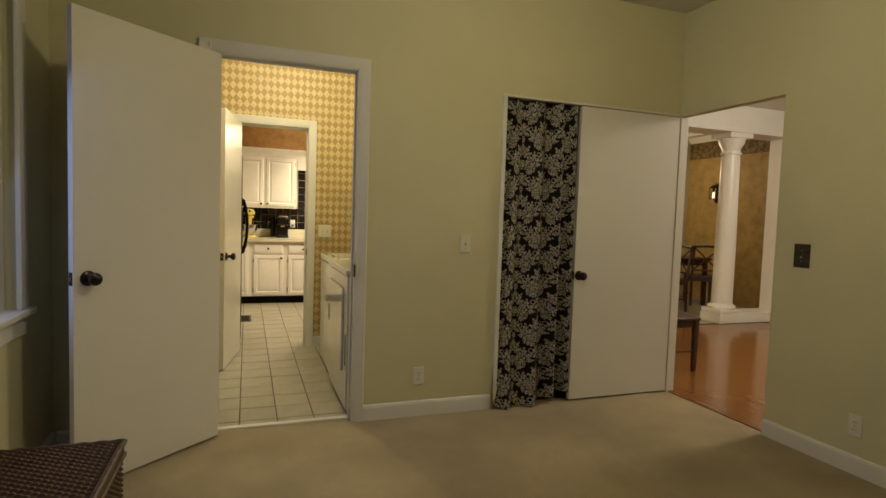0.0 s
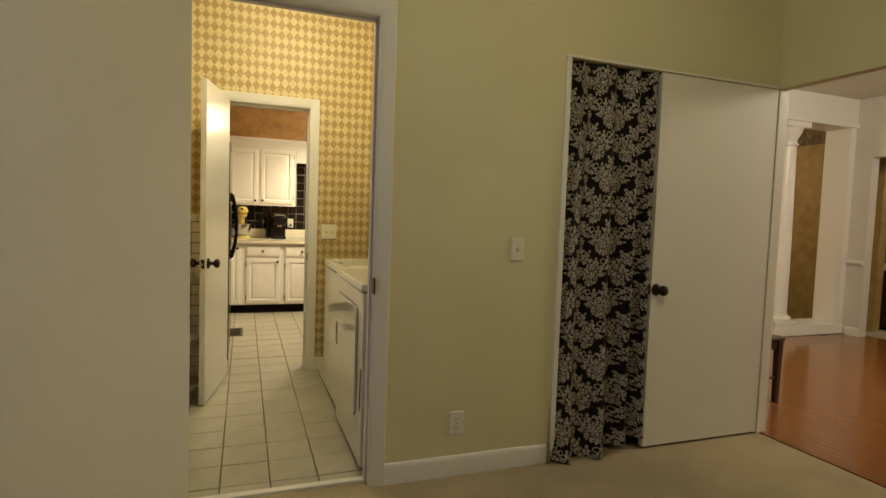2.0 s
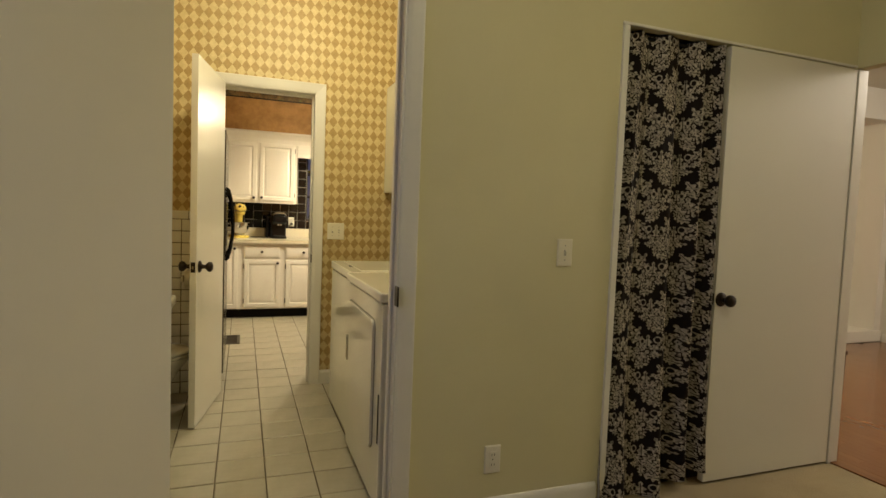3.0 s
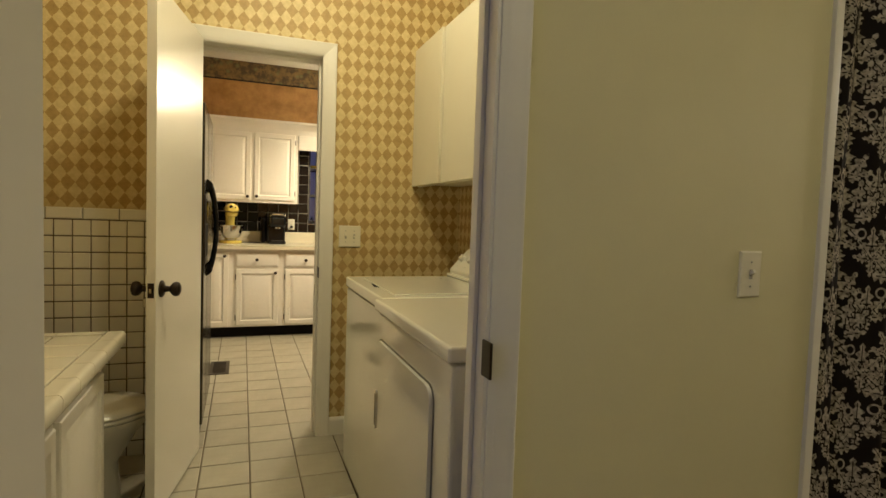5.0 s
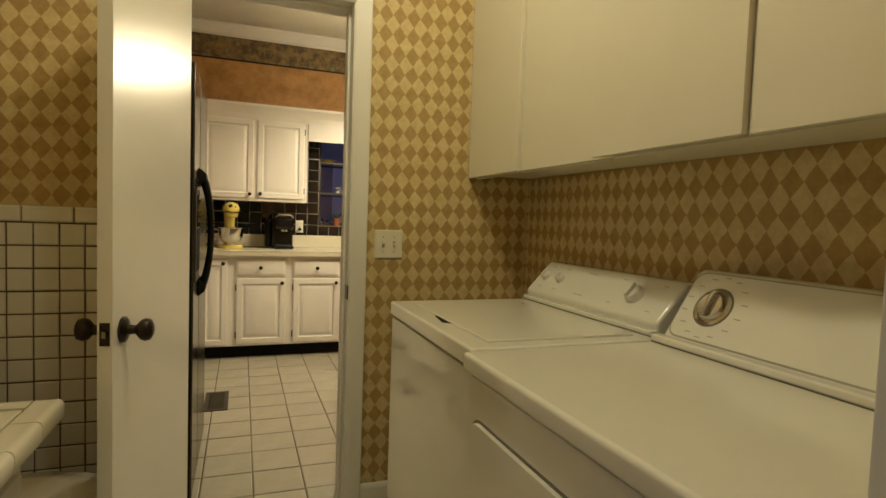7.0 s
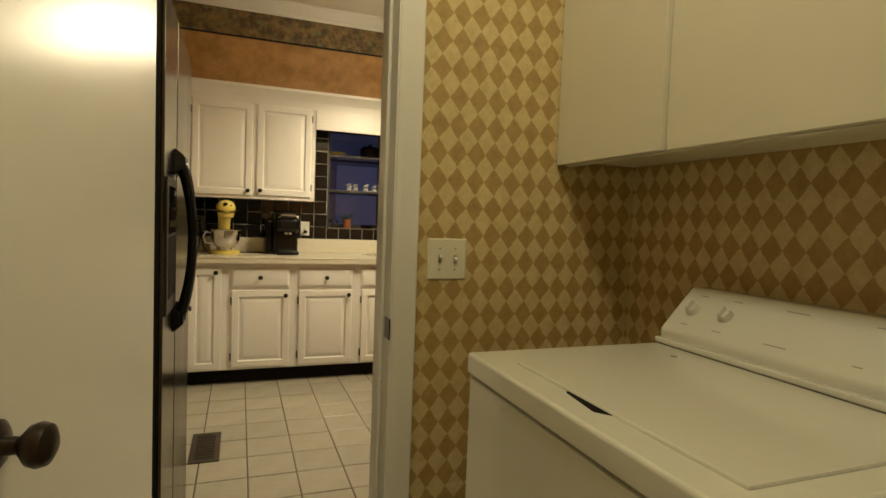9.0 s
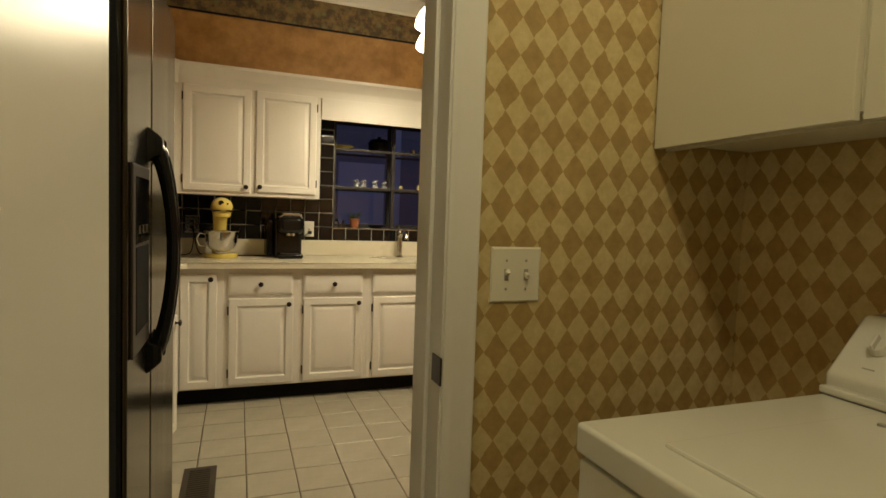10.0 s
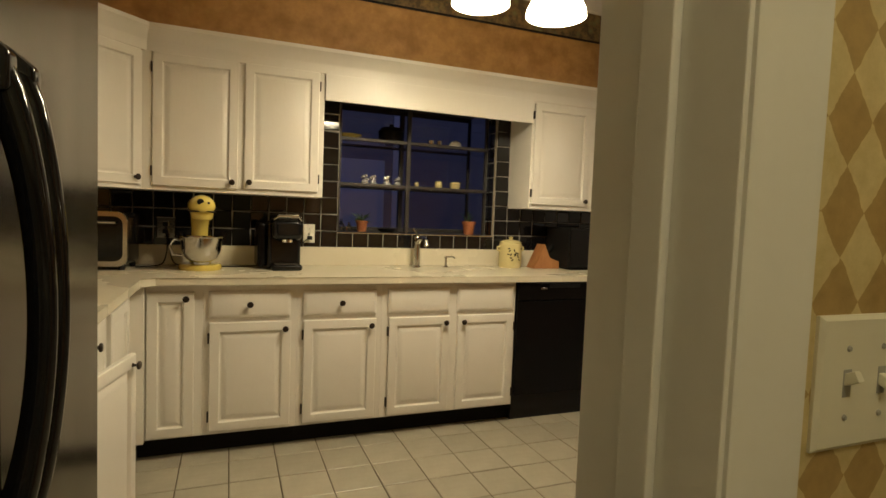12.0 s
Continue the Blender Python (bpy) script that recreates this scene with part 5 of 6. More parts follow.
part("top_bed", box(-1.015, VX - 0.012, 3.155, VY - 0.012, VZ - 0.045, VZ - 0.007), M["pale_grout"], vn)
vt = tile_mesh("top_tile", 0.1445, 0.006, 0.1445, M["vanity_tile"])
lay("top_tile", vt, vn, [wob(VX - 0.055 - 0.151 * (i + 1), VY - 0.055 - 0.151 * (j + 1), VZ - 0.001, 0, -90, 0.2) @ pose(0, 0, 0) for i in range(4) for j in range(7)])


def bullnose(length):
    """An edge tile with a rolled front, along x, its roll towards -y."""
    prof = [(0.054, 0.0), (0.054, -0.006), (0.012, -0.006), (0.012, -0.046), (0.0, -0.046), (-0.003, -0.040), (-0.004, -0.012), (0.000, -0.003), (0.008, 0.001), (0.016, 0.0)]
    b = bmesh.new()
    a = [b.verts.new((0, y, z)) for y, z in prof]
    c = [b.verts.new((length, y, z)) for y, z in prof]
    for i in range(len(prof)):
        b.faces.new((a[i], c[i], c[(i + 1) % len(prof)], a[(i + 1) % len(prof)]))
    b.faces.new(a[::-1])
    b.faces.new(c)
    return finish(b, "edge_tile", M["vanity_tile"], 50)


bn = bullnose(0.1475)
lay("edge_tile", bn, vn, [pose(VX, VY - 0.004 - 0.151 * (k + 1) + 0.0, VZ, 0, 0, 90) for k in range(7)])
lay("edge_tile", bn, vn, [pose(VX - 0.058 - 0.151 * k, VY, VZ, 0, 0, 180) for k in range(4)])
part("basin", lathe([(0.0, -0.03), (0.12, -0.025), (0.17, 0.004), (0.185, 0.010), (0.195, 0.006), (0.2, 0.0)], 32, m=pose(-0.68, 3.60, VZ) @ Matrix.Diagonal((1, 1.25, 1, 1))), M["porcelain"], vn)

tl = thing("toilet", (-0.955, 4.548, 0), -90, "white porcelain toilet with a closed lid beside the vanity", "toilet")


def oval(w, l, cy, z):
    return [(w * math.sin(2 * math.pi * k / 28), cy + l * (math.cos(2 * math.pi * k / 28)) * (1.0 if math.cos(2 * math.pi * k / 28) > 0 else 0.85), z) for k in range(28)]


def lofted(rings):
    b = bmesh.new()
    vs = [[b.verts.new(p) for p in r] for r in rings]
    for p, q in zip(vs, vs[1:]):
        for k in range(len(p)):
            b.faces.new((p[k], p[(k + 1) % len(p)], q[(k + 1) % len(p)], q[k]))
    b.faces.new(vs[0][::-1])
    b.faces.new(vs[-1])
    return b


part("bowl", lofted([oval(0.11, 0.20, 0.36, 0.0), oval(0.105, 0.19, 0.37, 0.06), oval(0.10, 0.17, 0.38, 0.16), oval(0.14, 0.21, 0.41, 0.28), oval(0.178, 0.235, 0.43, 0.335), oval(0.182, 0.24, 0.43, 0.358)]), M["porcelain"], tl, smooth=60)
part("seat", lofted([oval(0.184, 0.243, 0.43, 0.362), oval(0.188, 0.247, 0.43, 0.369), oval(0.184, 0.243, 0.43, 0.378)]), M["porcelain"], tl)
part("lid", lofted([oval(0.184, 0.243, 0.43, 0.381), oval(0.188, 0.247, 0.43, 0.388), oval(0.180, 0.238, 0.43, 0.401), oval(0.12, 0.17, 0.42, 0.408)]), M["porcelain"], tl, smooth=60)
part("tank", box(-0.22, 0.22, 0.0, 0.185, 0.335, 0.70, 0.025, 3), M["porcelain"], tl)
part("tank_lid", box(-0.235, 0.235, -0.005, 0.2, 0.70, 0.735, 0.012, 3), M["porcelain"], tl)

tp = thing("toilet_roll_holder", (-0.295, 4.978, 0.76), 0, "white toilet roll holder on the tiled wall", "toilet roll holder")
part("roll", lathe([(0.02, -0.05), (0.052, -0.05), (0.054, 0.0), (0.052, 0.05), (0.02, 0.05)], 24, m=pose(0, -0.075, 0, 0, 90)), M["paper_roll"], tp)
for x in (-0.075, 0.06):
    part("bracket", box(x, x + 0.015, -0.085, 0.0, -0.02, 0.02, 0.005), M["porcelain"], tp)

# ---- things on the worktop ----
CZ = 0.888


def stand_mixer():
    t = thing("stand_mixer", (-0.045, 7.90, CZ), 6, "yellow enamel stand mixer with a steel bowl", "stand mixer")
    part("base", lofted([oval(0.105, 0.14, 0.0, 0.0), oval(0.110, 0.145, 0.0, 0.012), oval(0.104, 0.138, 0.0, 0.030), oval(0.06, 0.08, 0.0, 0.034)]), M["yellow"], t, smooth=60)
    part("column", lofted([oval(0.050, 0.045, 0.09, 0.028), oval(0.042, 0.040, 0.085, 0.12), oval(0.043, 0.052, 0.07, 0.22), oval(0.048, 0.080, 0.045, 0.285), oval(0.054, 0.10, 0.03, 0.305)]), M["yellow"], t, smooth=60)
    rings = []
    for q, w, h in ((-0.172, 0.016, 0.018), (-0.166, 0.040, 0.036), (-0.150, 0.056, 0.050), (-0.12, 0.064, 0.057), (-0.02, 0.067, 0.062), (0.08, 0.062, 0.058), (0.14, 0.050, 0.046), (0.16, 0.02, 0.02)):
        rings.append([(w * math.cos(2 * math.pi * k / 24), q, 0.338 + h * (1.0 if k <= 12 else 0.78) * math.sin(2 * math.pi * k / 24)) for k in range(24)])
    hd = part("motor_head", lofted(rings), M["yellow"], t, smooth=60)
    part("trim_band", lofted([[(1.02 * x, y, 0.338 + (z - 0.338) * 0.12 - 0.026) for x, y, z in r] for r in rings[1:-1]]), M["matt_black"], hd)
    part("hub_cap", lathe([(0, 0), (0.017, 0), (0.016, 0.005), (0, 0.007)], 20, m=pose(-0.012, -0.166, 0.360, 90)), M["matt_black"], hd)
    part("hub_screw", lathe([(0, 0), (0.007, 0), (0.006, 0.010), (0, 0.011)], 14, m=pose(0.026, -0.160, 0.356, 90)), M["matt_black"], hd)
    part("chin", lofted([oval(0.040, 0.040, -0.105, 0.266), oval(0.050, 0.050, -0.105, 0.274), oval(0.057, 0.058, -0.10, 0.305)]), M["yellow"], hd, smooth=60)
    part("speed_knob", lathe([(0, 0), (0.009, 0), (0.008, 0.014), (0, 0.016)], 12, m=pose(0.064, -0.02, 0.328, 0, 90)), M["matt_black"], hd)
    bw = part("bowl", lathe([(0, 0.0), (0.045, 0.0), (0.048, 0.012), (0.075, 0.03), (0.098, 0.075), (0.104, 0.14), (0.110, 0.146), (0.104, 0.143), (0.094, 0.08), (0, 0.02)], 32, m=pose(0, -0.075, 0.034)), M["steel"], t)
    part("bowl_handle", tube([(-0.10, -0.085, 0.16), (-0.135, -0.10, 0.165), (-0.150, -0.10, 0.13), (-0.135, -0.095, 0.085), (-0.095, -0.08, 0.08)], 0.007, 10), M["steel"], bw)


stand_mixer()
ck = thing("coffee_maker", (0.385, 7.93, CZ), 4, "black single-cup coffee maker with a chrome trim", "coffee maker")
part("body", box(-0.095, 0.095, -0.06, 0.13, 0.0, 0.272, 0.03, 4), M["black"], ck)
part("brew_head", box(-0.078, 0.094, -0.135, 0.06, 0.165, 0.292, 0.04, 5), M["black"], ck)
part("lever", tube([(-0.060, -0.105, 0.285), (-0.045, -0.148, 0.302), (0.055, -0.150, 0.304), (0.082, -0.105, 0.282)], 0.009, 12), M["steel"], ck, "chrome lift handle")
part("button_panel", box(0.020, 0.085, -0.110, -0.01, 0.288, 0.300, 0.005), M["steel"], ck)
part("spout_ring", lathe([(0.018, -0.006), (0.030, -0.006), (0.032, 0.010), (0.018, 0.010)], 20, m=pose(0.008, -0.095, 0.163)), M["steel"], ck)
part("drip_tray", box(-0.078, 0.090, -0.140, -0.04, 0.0, 0.034, 0.014, 3), M["black"], ck)
part("tray_grille", box(-0.055, 0.068, -0.128, -0.055, 0.033, 0.036, 0.002), M["metal_vent"], ck)
part("water_tank", box(-0.142, -0.097, -0.045, 0.12, 0.012, 0.262, 0.018, 4), M["black_panel"], ck)

to = thing("toaster_oven", (-0.568, 7.95, CZ), -6, "black toaster oven with a rounded chrome front in the counter corner", "toaster oven")
part("body", box(-0.20, 0.20, -0.105, 0.14, 0.022, 0.292, 0.03, 4), M["black"], to)
UPR = Matrix(((1, 0, 0, -0.205), (0, 0, 1, 0), (0, 1, 0, 0.020), (0, 0, 0, 1)))
fr_ = rounded(0.41, 0.275, 0.045, 7)
part("front_frame", prism(fr_, -0.125, -0.100, 0.004, m=UPR), M["steel"], to, "polished chrome front frame")
part("door_glass", prism([(0.020 + x * 0.90, 0.026 + y * 0.82) for x, y in fr_], -0.1285, -0.122, 0.002, m=UPR), M["black"], to)
part("door_bar", tube([(-0.16, -0.128, 0.235), (-0.16, -0.152, 0.24), (0.16, -0.152, 0.24), (0.16, -0.128, 0.235)], 0.006, 8), M["steel"], to)
for x in (-0.17, 0.17):
    for y in (-0.085, 0.11):
        part("foot", lathe([(0, 0), (0.014, 0), (0.016, 0.026), (0, 0.026)], 12, m=pose(x, y, 0)), M["matt_black"], to)


def cord(name, pts, label):
    t = thing(name, (0, 0, 0), 0, label, "power cord")
    fine = []
    for a, b, c, d in zip([pts[0]] + pts, pts, pts[1:], pts[2:] + [pts[-1]]):
        for k in range(6):
            s = k / 6
            fine.append(tuple(0.5 * (2 * q + (r - p) * s + (2 * p - 5 * q + 4 * r - e) * s * s + (3 * q - p - 3 * r + e) * s ** 3) for p, q, r, e in zip(a, b, c, d)))
    part("cable", tube(fine + [pts[-1]], 0.0035, 6), M["matt_black"], t)
    part("plug", box(-0.014, 0.014, -0.03, 0.0, -0.012, 0.012, 0.004), M["matt_black"], t).matrix_basis = pose(*pts[-1])


cord("power_cord", [(-0.36, 7.95, CZ + 0.006), (-0.30, 7.99, CZ + 0.005), (-0.24, 8.05, CZ + 0.02), (-0.225, 8.11, 1.0), (-0.235, 8.130, 1.08)], "black cord of the toaster oven")
cord("power_cord", [(-0.07, 8.02, CZ + 0.02), (-0.12, 8.07, CZ + 0.005), (-0.19, 8.08, CZ + 0.02), (-0.22, 8.11, 1.03), (-0.235, 8.130, 1.12)], "black cord of the stand mixer")
cord("power_cord", [(0.06, 7.98, CZ + 0.006), (0.16, 8.0, CZ + 0.005), (0.26, 8.03, CZ + 0.006), (0.34, 8.08, CZ + 0.01), (0.56, 8.120, 1.06)], "black cord along the worktop")

fc = thing("kitchen_faucet", (1.232, 8.03, CZ), 0, "brushed steel single-lever kitchen faucet", "faucet")
part("base", lathe([(0, 0), (0.030, 0), (0.028, 0.008), (0.022, 0.012), (0.021, 0.15), (0.024, 0.16), (0.024, 0.185), (0.016, 0.2), (0, 0.203)], 24), M["steel"], fc)
part("spout", tube([(0, 0, 0.15), (0, -0.05, 0.185), (0, -0.12, 0.195), (0, -0.17, 0.175), (0, -0.18, 0.15)], [0.016, 0.015, 0.014, 0.015, 0.016], 14), M["steel"], fc)
part("lever", tube([(0, 0, 0.195), (0.0, 0.02, 0.225), (-0.01, 0.05, 0.245)], [0.008, 0.007, 0.009], 10), M["steel"], fc)
sd = thing("soap_dispenser", (1.440, 8.035, CZ), 0, "small steel soap dispenser by the sink", "soap dispenser")
part("stem", lathe([(0, 0), (0.018, 0), (0.016, 0.006), (0.009, 0.010), (0.008, 0.055), (0.013, 0.060), (0.013, 0.070), (0, 0.073)], 16), M["steel"], sd)
part("nozzle", tube([(0, 0, 0.066), (0.03, -0.035, 0.072), (0.042, -0.05, 0.062)], 0.005, 8), M["steel"], sd)

cj = thing("crock", (1.915, 8.03, CZ), 0, "cream stoneware crock with painted olive sprigs and lid", "crock")
part("jar", lathe([(0, 0), (0.072, 0), (0.078, 0.01), (0.080, 0.15), (0.076, 0.165), (0.070, 0.17), (0, 0.17)], 28), M["cream_jar"], cj)
part("lid", lathe([(0, 0.168), (0.074, 0.168), (0.076, 0.176), (0.05, 0.188), (0.012, 0.194), (0.012, 0.202), (0.018, 0.210), (0, 0.216)], 28), M["cream_jar"], cj)
for a in (-1, 1):
    part("ear_handle", tube([(a * 0.078, 0, 0.145), (a * 0.10, 0, 0.14), (a * 0.10, 0, 0.12), (a * 0.079, 0, 0.112)], 0.007, 8), M["cream_jar"], cj)
rk = random.Random(11)
for k in range(16):
    a = radians(-90 + rk.uniform(-38, 38))
    z = 0.05 + rk.random() * 0.085
    o = part("painted_leaf", lofted([[(0.010 * math.cos(q) , -0.0005, 0.0045 * math.sin(q)) for q in [2 * math.pi * i / 10 for i in range(10)]],
                                     [(0.008 * math.cos(q) , -0.0016, 0.0032 * math.sin(q)) for q in [2 * math.pi * i / 10 for i in range(10)]]]), M["toe"], cj)
    o.matrix_basis = pose(0.0795 * math.cos(a), 0.0795 * math.sin(a), z, 0, rk.uniform(0, 180), math.degrees(a) + 90)
kb = thing("knife_block", (2.155, 7.99, CZ), 0, "reddish wooden wedge knife block", "knife block")
part("block", prism([(-0.10, 0.0), (0.10, 0.0), (0.10, 0.05), (0.02, 0.075), (-0.02, 0.17)], -0.055, 0.055, 0.003, m=pose(0, 0, 0, 90)), M["block_wood"], kb)
for k in range(4):
    hk = part("knife_handle", box(-0.009, 0.009, -0.007, 0.007, 0, 0.085, 0.004), M["matt_black"], kb)
    hk.matrix_basis = pose(0.005 + 0.012 * k, -0.03 + 0.02 * k, 0.10 - 0.008 * k, 0, 38)
mw = thing("microwave", (2.50, 7.97, CZ), 0, "glossy black countertop microwave under the wall cabinet", "microwave")
part("case", box(-0.24, 0.28, -0.13, 0.16, 0.01, 0.29, 0.01), M["matt_black"], mw)
part("door", box(-0.235, 0.12, -0.146, -0.13, 0.02, 0.28, 0.006), M["black"], mw)
part("control_panel", box(0.125, 0.275, -0.144, -0.13, 0.02, 0.28, 0.005), M["black"], mw)
part("door_gap", box(0.119, 0.127, -0.1445, -0.13, 0.022, 0.278), M["ink"], mw)
part("display", box(0.150, 0.250, -0.1455, -0.143, 0.215, 0.250, 0.001), M["metal_vent"], mw)
part("foot", box(-0.2, 0.25, -0.1, 0.12, 0.0, 0.012), M["matt_black"], mw)


# ---- window shelf things ----
def pot_plant(name, at, r, h, leaves, length, label, up=0.6, seed=1):
    t = thing(name, at, 0, label, "potted plant")
    p = part("pot", lathe([(0, 0), (r * 0.72, 0), (r * 0.92, h * 0.78), (r * 1.05, h * 0.78), (r * 1.08, h), (r * 0.95, h), (r * 0.9, h * 0.85), (0, h * 0.85)], 24), M["terracotta"], t, "terracotta pot")
    rr = random.Random(seed)
    for k in range(leaves):
        a, e, L = rr.uniform(0, 6.28), rr.uniform(up - 0.35, up + 0.5), length * rr.uniform(0.6, 1.1)
        pts = []
        for i in range(6):
            s = i / 5
            pts.append((math.cos(a) * math.cos(e) * L * s, math.sin(a) * math.cos(e) * L * s, h * 0.85 + math.sin(e) * L * s - 0.35 * L * s * s))
        part("leaf", tube(pts, [0.003, 0.0055, 0.006, 0.005, 0.003, 0.0008], 6, flat=0.3), M["leaf"], t)


pot_plant("potted_plant", (0.955, 8.42, WZ0 + 0.002), 0.042, 0.075, 22, 0.13, "small terracotta pot with arching green leaves", 0.7, 3)
pot_plant("potted_plant", (1.735, 8.35, WZ0 + 0.002), 0.048, 0.095, 14, 0.14, "terracotta pot with a spiky cactus-like plant", 1.3, 4)


def bottle(at, r, h, mat, label, cat="bottle"):
    t = thing("glass_bottle" if cat == "bottle" else "ornament", at, 0, label, cat)
    part("body", lathe([(0, 0), (r, 0), (r * 1.02, h * 0.5), (r * 0.5, h * 0.68), (r * 0.42, h * 0.9), (r * 0.5, h), (0, h)], 18), mat, t)


bottle((0.80, 8.36, WZ0 + 0.002), 0.022, 0.085, M["clear"], "small clear glass bottle on the window sill")
bottle((0.85, 8.34, WZ0 + 0.002), 0.018, 0.065, M["clear"], "small clear glass bottle on the window sill")
dk = thing("dish", (1.13, 8.40, WZ0 + 0.002), 0, "dark shallow dish on the window sill", "dish")
part("dish", lathe([(0, 0), (0.045, 0), (0.07, 0.025), (0.066, 0.026), (0.042, 0.008), (0, 0.008)], 20), M["matt_black"], dk)
for k, x in enumerate((0.94, 1.0, 1.09, 1.17)):
    g = thing("glass_figurine", (x, 8.30 + 0.02 * (k % 2), SH[0] - 0.002), 30 * k, "clear crystal figurine on the glass shelf", "figurine", "crystal figurines")
    bm = lathe([(0, 0), (0.022, 0), (0.026, 0.015), (0.014, 0.03), (0, 0.034)], 10)
    for a in range(5):
        lathe([(0, -0.011), (0.009, -0.006), (0.011, 0.0), (0.009, 0.006), (0, 0.011)], 8, bm=bm, m=pose(0.018 * math.cos(a * 1.26), 0.012 * math.sin(a * 1.26), 0.035 + 0.006 * a))
    part("crystal", bm, M["crystal"], g)
yb = thing("bowl", (0.83, 8.36, SH[1] - 0.002), 0, "yellow shallow bowl on the top shelf", "bowl")
part("bowl", lathe([(0, 0), (0.05, 0), (0.09, 0.03), (0.094, 0.034), (0.088, 0.034), (0.05, 0.008), (0, 0.008)], 24), M["yellow"], yb)
pn = thing("pan", (1.14, 8.40, SH[1] - 0.002), 0, "black round casserole on the top shelf", "pan")
part("pan_body", lathe([(0, 0), (0.085, 0), (0.09, 0.08), (0.094, 0.083), (0.07, 0.11), (0.015, 0.118), (0.015, 0.135), (0, 0.137)], 24), M["matt_black"], pn)
for x, r in ((1.42, 0.024), (1.485, 0.02)):
    bt2 = thing("cup", (x, 8.36, SH[1] - 0.002), 0, "small dark metal cup on the top shelf", "cup")
    part("cup", lathe([(0, 0), (r * 0.8, 0), (r, 0.045), (r * 0.92, 0.045), (0, 0.006)], 18), M["steel"], bt2)
sl = thing("shell", (1.60, 8.34, SH[1] - 0.002), 0, "white sea shell on the top shelf", "shell")
part("shell_body", lofted([[(w * math.cos(2 * math.pi * k / 20) * (1 + 0.08 * (k % 2)), 0.6 * w * math.sin(2 * math.pi * k / 20), z) for k in range(20)] for w, z in ((0.02, 0), (0.040, 0.008), (0.044, 0.026), (0.030, 0.048), (0.008, 0.056))]), M["porcelain"], sl)
for x, r, h in ((1.475, 0.026, 0.05), (1.60, 0.038, 0.052), (1.31, 0.016, 0.035)):
    jr = thing("jar", (x, 8.32, SH[0] - 0.002), 0, "small cream jar on the glass shelf", "jar")
    part("jar", lathe([(0, 0), (r * 0.9, 0), (r, h * 0.3), (r, h * 0.8), (r * 0.8, h), (0, h)], 18), M["cream_jar"], jr)

# ---- kitchen ceiling light ----
pf = thing("kitchen_ceiling_light", (1.14, 6.72, KIT), 0, "brass ceiling light with lit white bell shades", "ceiling light")
part("canopy", lathe([(0, 0), (0.09, 0), (0.085, -0.02), (0.03, -0.05), (0, -0.05)], 28), M["bronze"], pf)
part("stem", tube([(0, 0, -0.03), (0, 0, -0.62)], 0.010, 12), M["bronze"], pf)
part("hub", lathe([(0, -0.66), (0.03, -0.64), (0.045, -0.60), (0.03, -0.56), (0, -0.55)], 20), M["bronze"], pf)
for sx, sy, lift in ((0.99, 6.57, 0.12), (1.37, 6.72, 0.055), (1.10, 6.90, 0.12)):
    dx, dy_ = sx - 1.14, sy - 6.72
    ar = part("arm", tube([(0, 0, -0.60), (dx * 0.4, dy_ * 0.4, -0.57), (dx * 0.8, dy_ * 0.8, -0.545), (dx, dy_, -0.55), (dx, dy_, -0.60 + lift)], 0.007, 10), M["bronze"], pf)
    part("shade", lathe([(0.030, -0.60), (0.045, -0.615), (0.058, -0.66), (0.060, -0.70), (0.075, -0.735), (0.105, -0.77), (0.124, -0.81), (0.127, -0.835), (0.121, -0.835), (0.118, -0.81), (0.098, -0.775), (0.068, -0.738), (0.052, -0.70)], 32, m=pose(dx, dy_, lift)), M["shade"], ar, "lit white opal glass bell shade")


# ---- hall and nook furniture ----
def chair(at, rz, label, cross=True):
    t = thing("dining_chair", at, rz, label, "chair", "dining chairs")
    part("seat", box(-0.22, 0.22, -0.21, 0.21, 0.445, 0.475, 0.01, 3), M["dark_wood"], t)
    for x, y in ((-0.19, -0.18), (0.19, -0.18)):
        part("leg", lofted([[(x + sx * 0.016, y + sy * 0.016, 0.0) for sx, sy in ((-1, -1), (1, -1), (1, 1), (-1, 1))], [(x + sx * 0.021, y + sy * 0.021, 0.445) for sx, sy in ((-1, -1), (1, -1), (1, 1), (-1, 1))]]), M["dark_wood"], t)
    for x in (-0.19, 0.19):
        part("back_leg", tube([(x, 0.20, 0.0), (x, 0.19, 0.45), (x, 0.215, 0.70), (x, 0.26, 0.96)], 0.018, 8), M["dark_wood"], t)
    for a in ((-0.19, 0.19, -0.19, -0.17, 0.385, 0.445), (-0.19, 0.19, 0.18, 0.20, 0.385, 0.445), (-0.20, -0.18, -0.18, 0.19, 0.385, 0.445), (0.18, 0.20, -0.18, 0.19, 0.385, 0.445)):
        part("apron", box(*a, 0.003), M["dark_wood"], t)
    for x in (-0.19, 0.19):
        part("stretcher", tube([(x, -0.18, 0.18), (x, 0.195, 0.18)], 0.010, 8), M["dark_wood"], t)
    part("top_rail", tube([(-0.20, 0.255, 0.93), (0, 0.275, 0.945), (0.20, 0.255, 0.93)], 0.026, 10, flat=0.5), M["dark_wood"], t)
    part("lower_rail", tube([(-0.19, 0.20, 0.56), (0.19, 0.20, 0.56)], 0.014, 8), M["dark_wood"], t)
    part("cross_bar", tube([(-0.18, 0.202, 0.57), (0.18, 0.252, 0.91)], 0.012, 8), M["dark_wood"], t)
    part("cross_bar", tube([(0.18, 0.202, 0.57), (-0.18, 0.252, 0.91)], 0.012, 8), M["dark_wood"], t)
    return t


